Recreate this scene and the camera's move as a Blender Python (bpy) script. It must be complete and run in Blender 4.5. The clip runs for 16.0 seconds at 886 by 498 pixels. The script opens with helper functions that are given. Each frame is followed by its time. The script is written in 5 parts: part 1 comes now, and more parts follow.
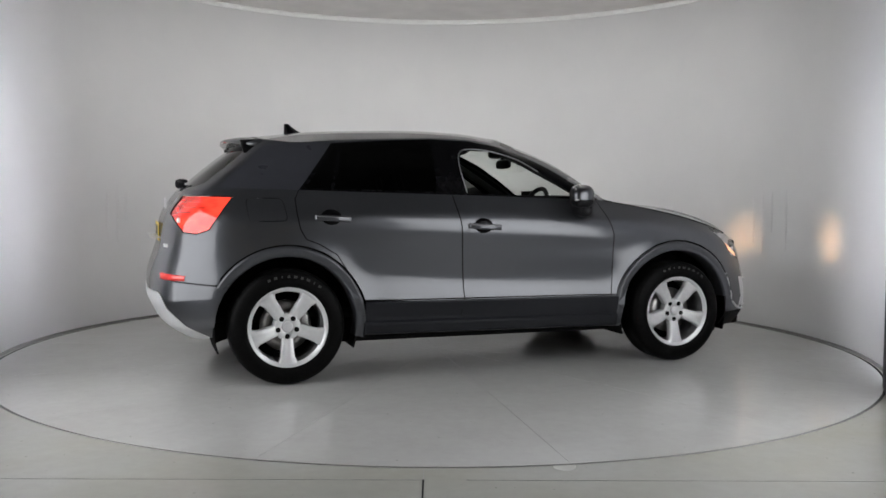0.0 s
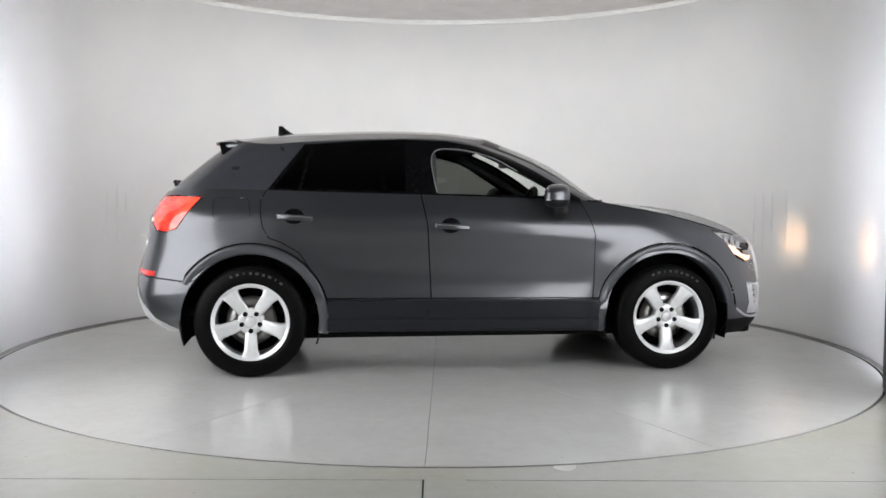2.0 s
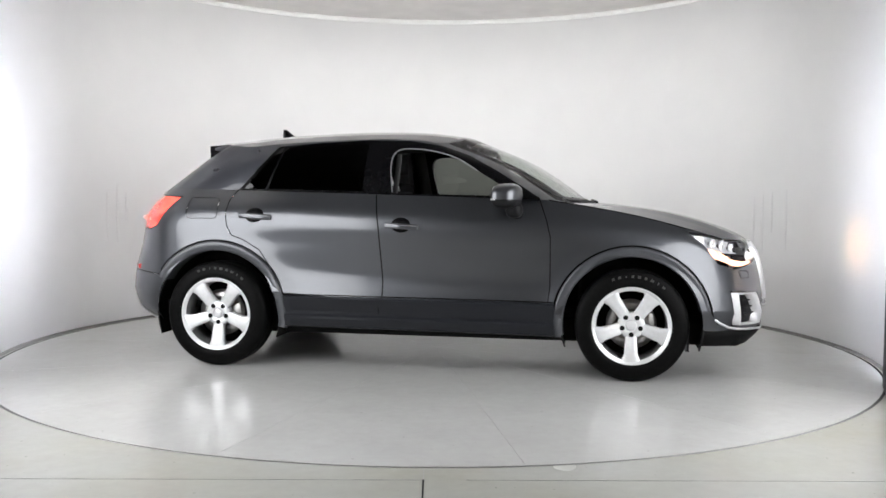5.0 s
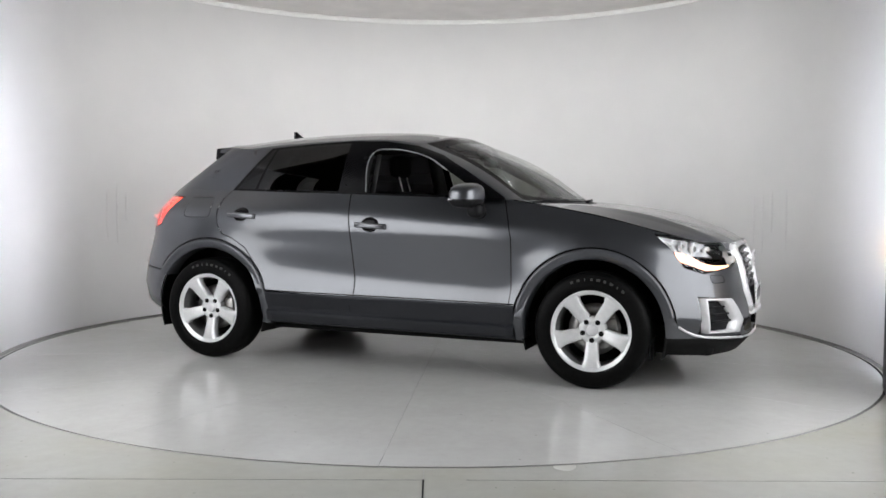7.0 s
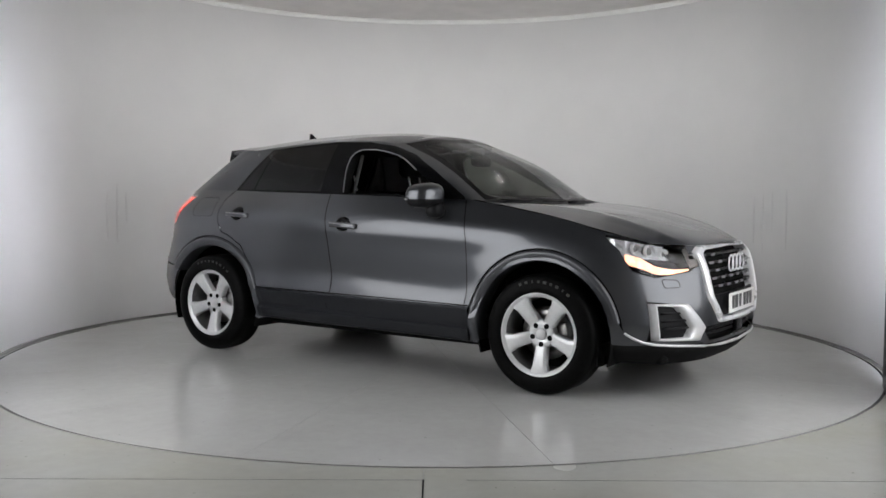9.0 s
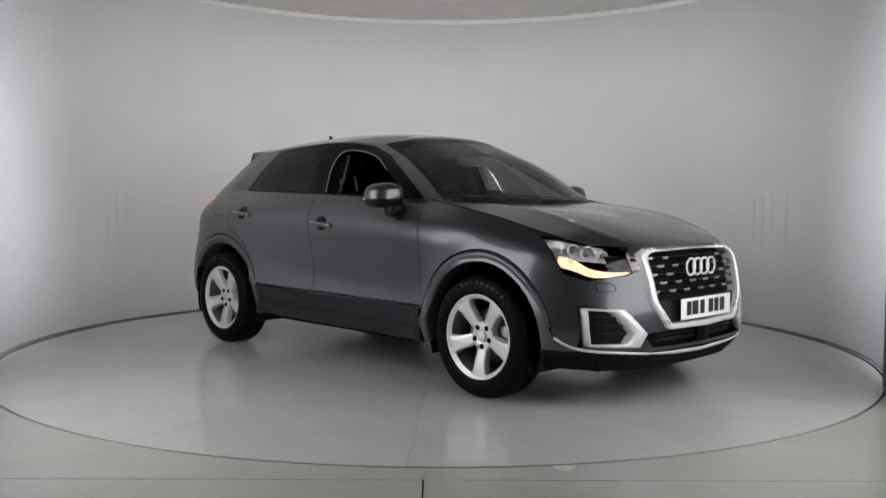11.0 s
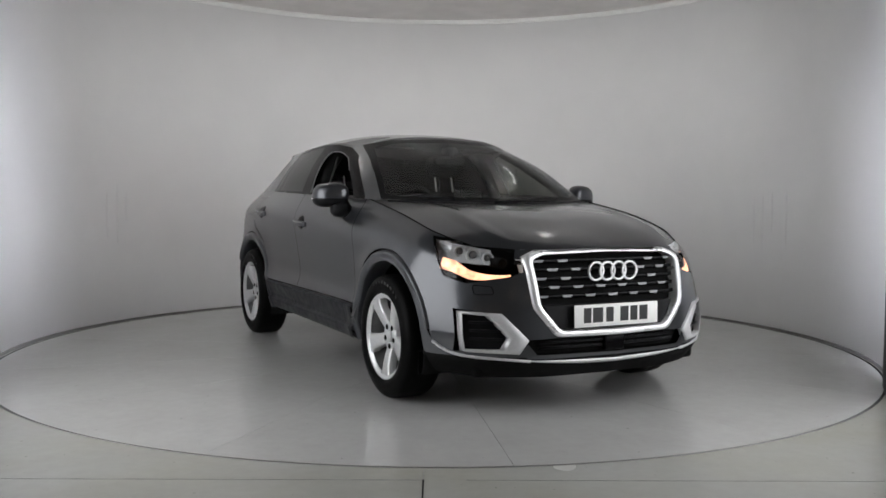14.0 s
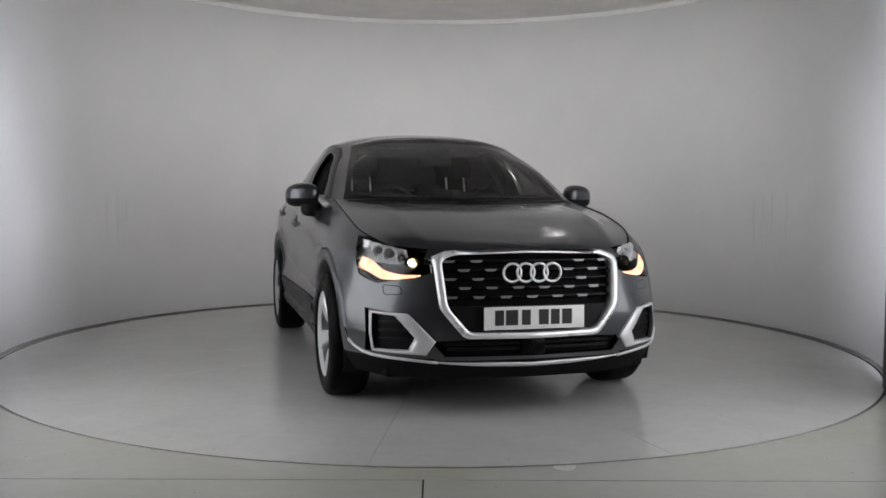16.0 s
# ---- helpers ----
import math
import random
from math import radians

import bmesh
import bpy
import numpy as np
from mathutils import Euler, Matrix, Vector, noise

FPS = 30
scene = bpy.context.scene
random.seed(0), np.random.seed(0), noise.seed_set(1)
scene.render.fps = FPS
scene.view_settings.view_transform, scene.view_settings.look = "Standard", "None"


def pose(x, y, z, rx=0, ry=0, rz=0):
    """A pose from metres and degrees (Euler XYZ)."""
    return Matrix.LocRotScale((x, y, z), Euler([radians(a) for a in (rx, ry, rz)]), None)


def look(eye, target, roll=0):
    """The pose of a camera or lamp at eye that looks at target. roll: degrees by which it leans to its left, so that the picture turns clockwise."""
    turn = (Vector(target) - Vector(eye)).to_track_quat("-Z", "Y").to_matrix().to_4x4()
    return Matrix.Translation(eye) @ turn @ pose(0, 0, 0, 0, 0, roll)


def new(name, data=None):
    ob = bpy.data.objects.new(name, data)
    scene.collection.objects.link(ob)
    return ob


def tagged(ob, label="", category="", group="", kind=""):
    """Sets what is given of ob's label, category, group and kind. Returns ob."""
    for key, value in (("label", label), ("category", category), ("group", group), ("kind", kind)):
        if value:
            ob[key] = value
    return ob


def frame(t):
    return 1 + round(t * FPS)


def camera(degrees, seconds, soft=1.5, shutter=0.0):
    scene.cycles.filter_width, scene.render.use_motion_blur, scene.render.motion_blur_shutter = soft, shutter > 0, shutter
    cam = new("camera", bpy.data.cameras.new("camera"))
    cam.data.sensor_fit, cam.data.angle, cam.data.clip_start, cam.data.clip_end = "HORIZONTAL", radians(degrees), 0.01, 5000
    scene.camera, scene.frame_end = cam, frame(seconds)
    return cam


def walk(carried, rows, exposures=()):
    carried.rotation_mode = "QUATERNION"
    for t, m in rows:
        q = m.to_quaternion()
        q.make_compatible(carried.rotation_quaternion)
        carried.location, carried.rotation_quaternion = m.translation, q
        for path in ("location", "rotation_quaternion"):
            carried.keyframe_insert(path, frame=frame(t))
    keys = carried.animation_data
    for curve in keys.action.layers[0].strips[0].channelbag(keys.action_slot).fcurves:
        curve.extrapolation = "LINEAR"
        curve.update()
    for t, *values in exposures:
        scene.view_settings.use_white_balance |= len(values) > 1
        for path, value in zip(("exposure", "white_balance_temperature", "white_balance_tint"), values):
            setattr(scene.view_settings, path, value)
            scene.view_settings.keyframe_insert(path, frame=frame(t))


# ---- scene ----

from mathutils.bvhtree import BVHTree

# ---- camera: stands still in the open front of the booth ----
BASE_EV = 0.66
EYE = (0.0, -6.5175, 1.0852)
cam = camera(52.26, 16.0, soft=1.6)
AIM = look(EYE, (EYE[0] + 0.00740, EYE[1] + 0.99834, EYE[2] - 0.05709), 0.326)
walk(cam, [(0, AIM), (16, AIM)],
     exposures=[(t, BASE_EV + e) for t, e in ((0, 0.0), (1.0, 0.25), (1.5, 0.43), (2.0, 0.59), (3.0, 0.79), (4.0, 0.84), (5.3, 0.80), (7.0, 0.50), (8.0, 0.2), (9.0, 0.0), (12.5, -0.12), (14.0, -0.19), (16, -0.29))])

# ---- world and large lights ----
world = bpy.data.worlds.new("hall_world")
scene.world = world
world.use_nodes = True
world.node_tree.nodes["Background"].inputs[0].default_value = (0.8, 0.85, 1.0, 1)
world.node_tree.nodes["Background"].inputs[1].default_value = 0.02
PANEL_GLOW = 2.0
STRIP_GLOW = 95.0
RING_GLOW = 19.5
BEAM_GLOW = 1500.0
LAMP_GLOW = 1.5


# ---- materials ----
def shader(name):
    m = bpy.data.materials.new(name)
    m.use_nodes = True
    t = m.node_tree
    return m, t, t.nodes["Principled BSDF"]


def ramp(t, source, stops):
    r = t.nodes.new("ShaderNodeValToRGB")
    e = r.color_ramp.elements
    while len(e) < len(stops):
        e.new(0.5)
    for k, (p, c) in zip(e, stops):
        k.position, k.color = p, (*c, 1)
    t.links.new(source, r.inputs[0])
    return r.outputs[0]


def noise_tex(t, scale, detail=4.0, rough=0.55, stretch=None):
    co = t.nodes.new("ShaderNodeTexCoord")
    n = t.nodes.new("ShaderNodeTexNoise")
    n.inputs["Scale"].default_value, n.inputs["Detail"].default_value, n.inputs["Roughness"].default_value = scale, detail, rough
    if stretch:
        mp = t.nodes.new("ShaderNodeMapping")
        mp.inputs["Scale"].default_value = stretch
        t.links.new(co.outputs["Object"], mp.inputs[0])
        t.links.new(mp.outputs[0], n.inputs["Vector"])
    else:
        t.links.new(co.outputs["Object"], n.inputs["Vector"])
    return n.outputs["Fac"]


def bump(t, b, source, strength, distance):
    n = t.nodes.new("ShaderNodeBump")
    n.inputs["Strength"].default_value, n.inputs["Distance"].default_value = strength, distance
    t.links.new(source, n.inputs["Height"])
    t.links.new(n.outputs[0], b.inputs["Normal"])


def plain(name, colour, rough=0.5, metal=0.0, vary=0.12, scale=30.0, coat=0.0, relief=0.0, spread=0.08, spec=0.5):
    """A surface of one colour with mottling, uneven gloss and, if wanted, fine relief."""
    m, t, b = shader(name)
    lo = tuple(c * (1 - vary) for c in colour)
    hi = tuple(min(1, c * (1 + vary)) for c in colour)
    f = noise_tex(t, scale)
    t.links.new(ramp(t, f, [(0.3, lo), (0.7, hi)]), b.inputs["Base Color"])
    g = noise_tex(t, scale * 0.23)
    t.links.new(ramp(t, g, [(0.3, (max(0.0, rough - spread),) * 3), (0.7, (min(1, rough + spread),) * 3)]), b.inputs["Roughness"])
    b.inputs["Metallic"].default_value = metal
    b.inputs["Coat Weight"].default_value = coat
    b.inputs["Specular IOR Level"].default_value = spec
    b.inputs["Coat Roughness"].default_value = 0.03
    if relief:
        bump(t, b, noise_tex(t, scale * 6), 0.4, relief)
    return m


def glow(name, colour, strength):
    m, t, b = shader(name)
    b.inputs["Base Color"].default_value = (*colour, 1)
    b.inputs["Emission Color"].default_value = (*colour, 1)
    b.inputs["Emission Strength"].default_value = strength
    return m


def glass(name, tint, through_part=0.9, rough=0.0):
    """Thin pane: tinted see-through with Fresnel gloss."""
    m, t, b = shader(name)
    t.nodes.remove(b)
    out = t.nodes["Material Output"]
    see, shine, mix, fr = (t.nodes.new(k) for k in ("ShaderNodeBsdfTransparent", "ShaderNodeBsdfGlossy", "ShaderNodeMixShader", "ShaderNodeLayerWeight"))
    see.inputs[0].default_value = (*[c * through_part for c in tint], 1)
    shine.inputs["Roughness"].default_value = rough
    fr.inputs["Blend"].default_value = 0.5
    power, scale = t.nodes.new("ShaderNodeMath"), t.nodes.new("ShaderNodeMath")
    power.operation, scale.operation = "POWER", "MULTIPLY_ADD"
    power.inputs[1].default_value, scale.inputs[1].default_value, scale.inputs[2].default_value = 5.0, 0.96, 0.04
    t.links.new(fr.outputs["Facing"], power.inputs[0])
    t.links.new(power.outputs[0], scale.inputs[0])
    t.links.new(scale.outputs[0], mix.inputs[0])
    t.links.new(see.outputs[0], mix.inputs[1])
    t.links.new(shine.outputs[0], mix.inputs[2])
    t.links.new(mix.outputs[0], out.inputs[0])
    return m


def paint_material():
    m, t, b = shader("grey_metallic_paint")
    co = t.nodes.new("ShaderNodeTexCoord")
    v = t.nodes.new("ShaderNodeTexVoronoi")
    v.inputs["Scale"].default_value = 900
    t.links.new(co.outputs["Object"], v.inputs["Vector"])
    t.links.new(ramp(t, v.outputs["Distance"], [(0.0, (0.094, 0.098, 0.108)), (0.8, (0.062, 0.065, 0.072))]), b.inputs["Base Color"])
    b.inputs["Metallic"].default_value = 0.85
    b.inputs["Roughness"].default_value = 0.37
    b.inputs["Coat Weight"].default_value = 1.0
    b.inputs["Coat Roughness"].default_value = 0.13
    bump(t, b, noise_tex(t, 260, 2), 0.02, 0.0006)
    return m


def wall_material():
    m, t, b = shader("white_booth_wall")
    f = noise_tex(t, 1.3, 5)
    t.links.new(ramp(t, f, [(0.3, (0.76, 0.76, 0.765)), (0.7, (0.81, 0.81, 0.81))]), b.inputs["Base Color"])
    b.inputs["Roughness"].default_value = 0.30
    b.inputs["Specular IOR Level"].default_value = 0.4
    bump(t, b, noise_tex(t, 3.0, 3, stretch=(1.6, 1.6, 0.25)), 0.25, 0.004)
    return m


def floor_material(name, base, tint, rough):
    """Painted concrete: broad mottling towards a stain tint, streaks of wear, specks and fine dust."""
    m, t, b = shader(name)
    def times(p, q):
        mix = t.nodes.new("ShaderNodeVectorMath")
        mix.operation = "MULTIPLY"
        t.links.new(p, mix.inputs[0])
        t.links.new(q, mix.inputs[1])
        return mix.outputs[0]
    broad = ramp(t, noise_tex(t, 1.1, 3, 0.55), [(0.25, base), (0.75, tint)])
    dust = ramp(t, noise_tex(t, 14, 4, 0.65), [(0.25, (0.92,) * 3), (0.75, (1.0,) * 3)])
    scuff = ramp(t, noise_tex(t, 2.4, 3, 0.5), [(0.25, (0.94,) * 3), (0.75, (1.0,) * 3)])
    specks = ramp(t, noise_tex(t, 55, 0, 0.4), [(0.10, (0.5,) * 3), (0.15, (1.0,) * 3)])
    t.links.new(times(times(broad, dust), times(scuff, specks)), b.inputs["Base Color"])
    t.links.new(ramp(t, noise_tex(t, 1.5, 2, 0.5), [(0.2, (rough * 0.9,) * 3), (0.8, (rough * 1.1,) * 3)]), b.inputs["Roughness"])
    b.inputs["Specular IOR Level"].default_value = 0.6
    return m


PAINT = paint_material()
WALL = wall_material()
DISC = floor_material("turntable_grey_paint", (0.545, 0.54, 0.528), (0.50, 0.495, 0.48), 0.16)
FLOOR = floor_material("hall_floor_paint", (0.45, 0.45, 0.44), (0.41, 0.40, 0.345), 0.26)
CEIL = plain("ceiling_board", (0.80, 0.775, 0.755), 0.8, vary=0.05, scale=4)
TRIM = plain("white_trim", (0.8, 0.8, 0.79), 0.5, vary=0.04, scale=9)
HALL = plain("dark_hall", (0.10, 0.10, 0.10), 0.8, vary=0.2, scale=2)
GAP_SHADE = plain("dark_gap_shade", (0.15, 0.147, 0.142), 0.7, vary=0.2, scale=8, spec=0.2)
SEAM = plain("filled_joint_grey", (0.27, 0.265, 0.25), 0.6, vary=0.3, scale=12)
JOINT = plain("joint_dark", (0.015, 0.015, 0.015), 0.8, spec=0.1)
PLASTIC = plain("black_plastic", (0.008, 0.008, 0.009), 0.45, vary=0.2, scale=90, relief=0.0005, spec=0.14)
ARCH = plain("grey_arch_plastic", (0.052, 0.055, 0.062), 0.38, metal=0.3, vary=0.1, scale=90, coat=0.4)
BLADE = plain("matte_pillar_blade", (0.042, 0.044, 0.053), 0.34, metal=0.4, vary=0.05, scale=20, coat=0.6)
GLOSS = plain("gloss_black", (0.003, 0.003, 0.0035), 0.25, vary=0.1, spread=0.03, spec=0.11)
RUBBER = plain("tyre_rubber", (0.0035, 0.0035, 0.0035), 0.45, vary=0.3, scale=60, relief=0.0006, spec=0.05)
ALLOY = plain("silver_alloy", (0.66, 0.665, 0.67), 0.38, metal=0.45, vary=0.04, scale=40, coat=0.3)
CHROME = plain("satin_silver", (0.80, 0.80, 0.81), 0.32, metal=0.5, vary=0.04, scale=50)
DASH = plain("grille_dash_silver", (0.22, 0.22, 0.23), 0.4, metal=0.5, vary=0.05, scale=50)
CLAD = plain("dark_sill_cladding", (0.013, 0.014, 0.017), 0.38, vary=0.1, scale=90, spec=0.22)
SATIN = plain("light_silver_paint", (0.60, 0.60, 0.61), 0.4, metal=0.35, vary=0.05, scale=60)
STEEL = plain("brake_steel", (0.42, 0.41, 0.40), 0.35, metal=1.0, vary=0.15, scale=50)
CABIN = plain("dark_cabin_trim", (0.007, 0.007, 0.0075), 0.6, vary=0.2, scale=70, spec=0.15)
SEAT = plain("charcoal_seat_cloth", (0.006, 0.006, 0.0065), 0.85, vary=0.3, scale=220, relief=0.001, spec=0.05)
LINER_DARK = plain("grey_cabin_lining", (0.02, 0.02, 0.02), 0.85, vary=0.08, scale=100, spec=0.1)
BELT_GREY = plain("seat_belt_web", (0.05, 0.05, 0.05), 0.8, vary=0.1, scale=200)
LINER = plain("grey_headlining", (0.035, 0.035, 0.033), 0.9, vary=0.06, scale=100, spec=0.1)
UNDER = plain("underbody_black", (0.006, 0.006, 0.006), 0.8, spec=0.1)
PLATE_W = plain("plate_white", (0.78, 0.78, 0.76), 0.35, vary=0.03)
PLATE_Y = plain("plate_yellow", (0.80, 0.55, 0.03), 0.35, vary=0.03)
INK = plain("plate_ink", (0.012, 0.012, 0.012), 0.4)
RED_SOFT = plain("red_reflector", (0.62, 0.03, 0.025), 0.2, vary=0.1, scale=60, coat=1.0, spread=0.03)


RED_DARK = plain("dark_red_plastic", (0.10, 0.006, 0.005), 0.3, vary=0.1)


def tail_lens():
    m, t, b = shader("red_tail_lens_lit")
    b.inputs["Roughness"].default_value = 0.12
    b.inputs["Coat Weight"].default_value = 1.0
    t.links.new(ramp(t, noise_tex(t, 9, 2, stretch=(1, 1, 3)), [(0.35, (0.35, 0.008, 0.006)), (0.6, (0.75, 0.025, 0.018))]), b.inputs["Base Color"])
    b.inputs["Emission Color"].default_value = (1.0, 0.07, 0.035, 1)
    t.links.new(ramp(t, noise_tex(t, 7, 2, stretch=(1, 1, 2.5)), [(0.40, (0.12,) * 3), (0.62, (0.75,) * 3)]), b.inputs["Emission Strength"])
    return m


RED = tail_lens()
REFLECTOR = plain("lamp_reflector", (0.70, 0.71, 0.73), 0.3, metal=0.35, vary=0.05, spread=0.04)
AMBER = glow("amber_lamp_lit", (1.0, 0.50, 0.29), LAMP_GLOW)
_t = AMBER.node_tree
_t.links.new(ramp(_t, noise_tex(_t, 26, 3, 0.6), [(0.35, (LAMP_GLOW * 0.35,) * 3), (0.65, (LAMP_GLOW * 1.25,) * 3)]), _t.nodes["Principled BSDF"].inputs["Emission Strength"])
PANEL = glow("panel_diffuser", (0.97, 0.98, 1.0), PANEL_GLOW)
STRIP = glow("strip_diffuser", (0.87, 0.89, 1.0), STRIP_GLOW)
RING = glow("ring_diffuser", (1.0, 0.99, 0.975), RING_GLOW)
WARM = glow("warm_bulb", (1.0, 0.78, 0.52), 22.0)
BEAM = glow("headlamp_beam", (1.0, 0.60, 0.31), BEAM_GLOW)
CLEAR = glass("clear_glass", (0.82, 0.86, 0.82), 0.92)
SIDE_GLASS = glass("tinted_side_glass", (0.125, 0.133, 0.120), 0.9)
SMOKE = glass("privacy_glass", (0.007, 0.007, 0.0075), 0.9)
LENS = glass("lamp_lens", (1.0, 1.0, 1.0), 0.97)


# ---- mesh helpers ----
def to_mesh(name, bm, material, smooth=True):
    me = bpy.data.meshes.new(name)
    bm.to_mesh(me)
    bm.free()
    if material:
        me.materials.append(material)
    if smooth:
        me.polygons.foreach_set("use_smooth", [True] * len(me.polygons))
    return me


def part(name, bm, material, parent=None, label="", smooth=True, m=None):
    ob = new(name, to_mesh(name, bm, material, smooth))
    if m is not None:
        ob.matrix_basis = m
    ob.parent = parent
    if label:
        tagged(ob, label)
    return ob


def empty(name, label, category, group="", kind="", m=None):
    ob = new(name)
    ob.empty_display_size = 0.2
    if m is not None:
        ob.matrix_basis = m
    return tagged(ob, label, category, group, kind)


def box(bm, lo, hi, bevel=0.0, seg=2):
    r = bmesh.ops.create_cube(bm, size=1.0)
    vs = r["verts"]
    for v in vs:
        v.co = Vector([lo[i] + (v.co[i] + 0.5) * (hi[i] - lo[i]) for i in range(3)])
    if bevel:
        es = list({e for v in vs for e in v.link_edges})
        bmesh.ops.bevel(bm, geom=es, offset=bevel, segments=seg, affect="EDGES", profile=0.6)
    return bm


def boxed(lo, hi, bevel=0.0, seg=2):
    return box(bmesh.new(), lo, hi, bevel, seg)


def lathe(profile, n=48, axis="y", centre=(0, 0, 0), start=0.0, end=360.0, bm=None):
    """Turns a profile of (along axis, radius) round the axis."""
    bm = bm or bmesh.new()
    full = abs(end - start) >= 359.9
    cols = n if full else n + 1
    rings = []
    for i in range(cols):
        a = radians(start + (end - start) * i / n)
        c, s = math.cos(a), math.sin(a)
        ring = []
        for h, r in profile:
            p = {"y": (r * c, h, r * s), "z": (r * c, r * s, h), "x": (h, r * c, r * s)}[axis]
            ring.append(bm.verts.new(Vector(p) + Vector(centre)))
        rings.append(ring)
    for i in range(n):
        a, b = rings[i], rings[(i + 1) % cols]
        for j in range(len(profile) - 1):
            bm.faces.new((a[j], b[j], b[j + 1], a[j + 1]))
    bmesh.ops.recalc_face_normals(bm, faces=bm.faces)
    return bm


def prism(outline, depth, put, bm=None, bevel=0.0):
    """A closed outline of (a, b) given depth; put(a, b, d) places a point, d from 0 to depth."""
    bm = bm or bmesh.new()
    f0 = [bm.verts.new(put(a, b, 0.0)) for a, b in outline]
    f1 = [bm.verts.new(put(a, b, depth)) for a, b in outline]
    fs = [bm.faces.new(f0), bm.faces.new(f1[::-1])]
    for i in range(len(outline)):
        j = (i + 1) % len(outline)
        fs.append(bm.faces.new((f0[j], f0[i], f1[i], f1[j])))
    bmesh.ops.recalc_face_normals(bm, faces=fs)
    if bevel:
        bmesh.ops.bevel(bm, geom=list({e for f in fs for e in f.edges}), offset=bevel, segments=2, affect="EDGES", profile=0.6)
    return bm


def tube(path, r, n=8, closed=False, bm=None, flat=1.0):
    """A rod along a path of points."""
    bm = bm or bmesh.new()
    pts = [Vector(p) for p in path]
    k = len(pts)
    rings = []
    for i, p in enumerate(pts):
        a = pts[(i - 1) % k] if closed or i else pts[0]
        b = pts[(i + 1) % k] if closed or i < k - 1 else pts[-1]
        d = (b - a).normalized()
        side = d.cross(Vector((0, 0, 1)))
        side = side.normalized() if side.length > 0.05 else d.cross(Vector((0, 1, 0))).normalized()
        up = side.cross(d)
        rings.append([bm.verts.new(p + side * r * math.cos(2 * math.pi * j / n) + up * r * flat * math.sin(2 * math.pi * j / n)) for j in range(n)])
    for i in range(k if closed else k - 1):
        a, b = rings[i], rings[(i + 1) % k]
        for j in range(n):
            bm.faces.new((a[j], a[(j + 1) % n], b[(j + 1) % n], b[j]))
    if not closed:
        bm.faces.new(rings[0])
        bm.faces.new(rings[-1][::-1])
    bmesh.ops.recalc_face_normals(bm, faces=bm.faces)
    return bm


def spline(pts, counts):
    """Centripetal curve through pts, counts[i] steps on the i-th stretch."""
    P = [np.array(p, float) for p in pts]
    P = [2 * P[0] - P[1]] + P + [2 * P[-1] - P[-2]]
    out = []
    for i in range(1, len(P) - 2):
        p0, p1, p2, p3 = P[i - 1:i + 3]
        t0 = 0.0
        t1 = t0 + max(np.linalg.norm(p1 - p0), 1e-6) ** 0.5
        t2 = t1 + max(np.linalg.norm(p2 - p1), 1e-6) ** 0.5
        t3 = t2 + max(np.linalg.norm(p3 - p2), 1e-6) ** 0.5
        n = counts[i - 1] if not isinstance(counts, int) else counts
        for j in range(n):
            t = t1 + (t2 - t1) * j / n
            a1 = (t1 - t) / (t1 - t0) * p0 + (t - t0) / (t1 - t0) * p1
            a2 = (t2 - t) / (t2 - t1) * p1 + (t - t1) / (t2 - t1) * p2
            a3 = (t3 - t) / (t3 - t2) * p2 + (t - t2) / (t3 - t2) * p3
            b1 = (t2 - t) / (t2 - t0) * a1 + (t - t0) / (t2 - t0) * a2
            b2 = (t3 - t) / (t3 - t1) * a2 + (t - t1) / (t3 - t1) * a3
            out.append((t2 - t) / (t2 - t1) * b1 + (t - t1) / (t2 - t1) * b2)
    out.append(P[-2])
    return out


def grid_mesh(rows):
    """A half surface (y >= 0) from rows of points."""
    bm = bmesh.new()
    vs = [[bm.verts.new(p) for p in row] for row in rows]
    for a, b in zip(vs, vs[1:]):
        for i in range(len(a) - 1):
            q = [a[i], a[i + 1], b[i + 1], b[i]]
            bm.faces.new(q)
    bmesh.ops.remove_doubles(bm, verts=bm.verts, dist=0.0004)
    return bm


def inside(p, poly):
    x, y = p
    hit = False
    for i in range(len(poly)):
        (x0, y0), (x1, y1) = poly[i], poly[i - 1]
        if (y0 > y) != (y1 > y) and x < (x1 - x0) * (y - y0) / (y1 - y0) + x0:
            hit = not hit
    return hit


def score(bm, poly, axes=(0, 2), where=None):
    """Cuts the outline of poly, seen along the third axis, into the surface."""
    a, b = axes
    for i in range(len(poly)):
        p, q = poly[i - 1], poly[i]
        d = (q[0] - p[0], q[1] - p[1])
        if math.hypot(*d) < 1e-5:
            continue
        lo = (min(p[0], q[0]) - 1e-4, min(p[1], q[1]) - 1e-4)
        hi = (max(p[0], q[0]) + 1e-4, max(p[1], q[1]) + 1e-4)
        fs = []
        for f in bm.faces:
            us = [v.co[a] for v in f.verts]
            if max(us) < lo[0] or min(us) > hi[0]:
                continue
            ws = [v.co[b] for v in f.verts]
            if max(ws) < lo[1] or min(ws) > hi[1]:
                continue
            if where and not where(f.calc_center_median()):
                continue
            fs.append(f)
        if not fs:
            continue
        co, no = Vector((0, 0, 0)), Vector((0, 0, 0))
        co[a], co[b] = p
        no[a], no[b] = -d[1], d[0]
        geom = list({e for f in fs for e in f.edges}) + fs + list({v for f in fs for v in f.verts})
        bmesh.ops.bisect_plane(bm, geom=geom, dist=1e-5, plane_co=co, plane_no=no.normalized())


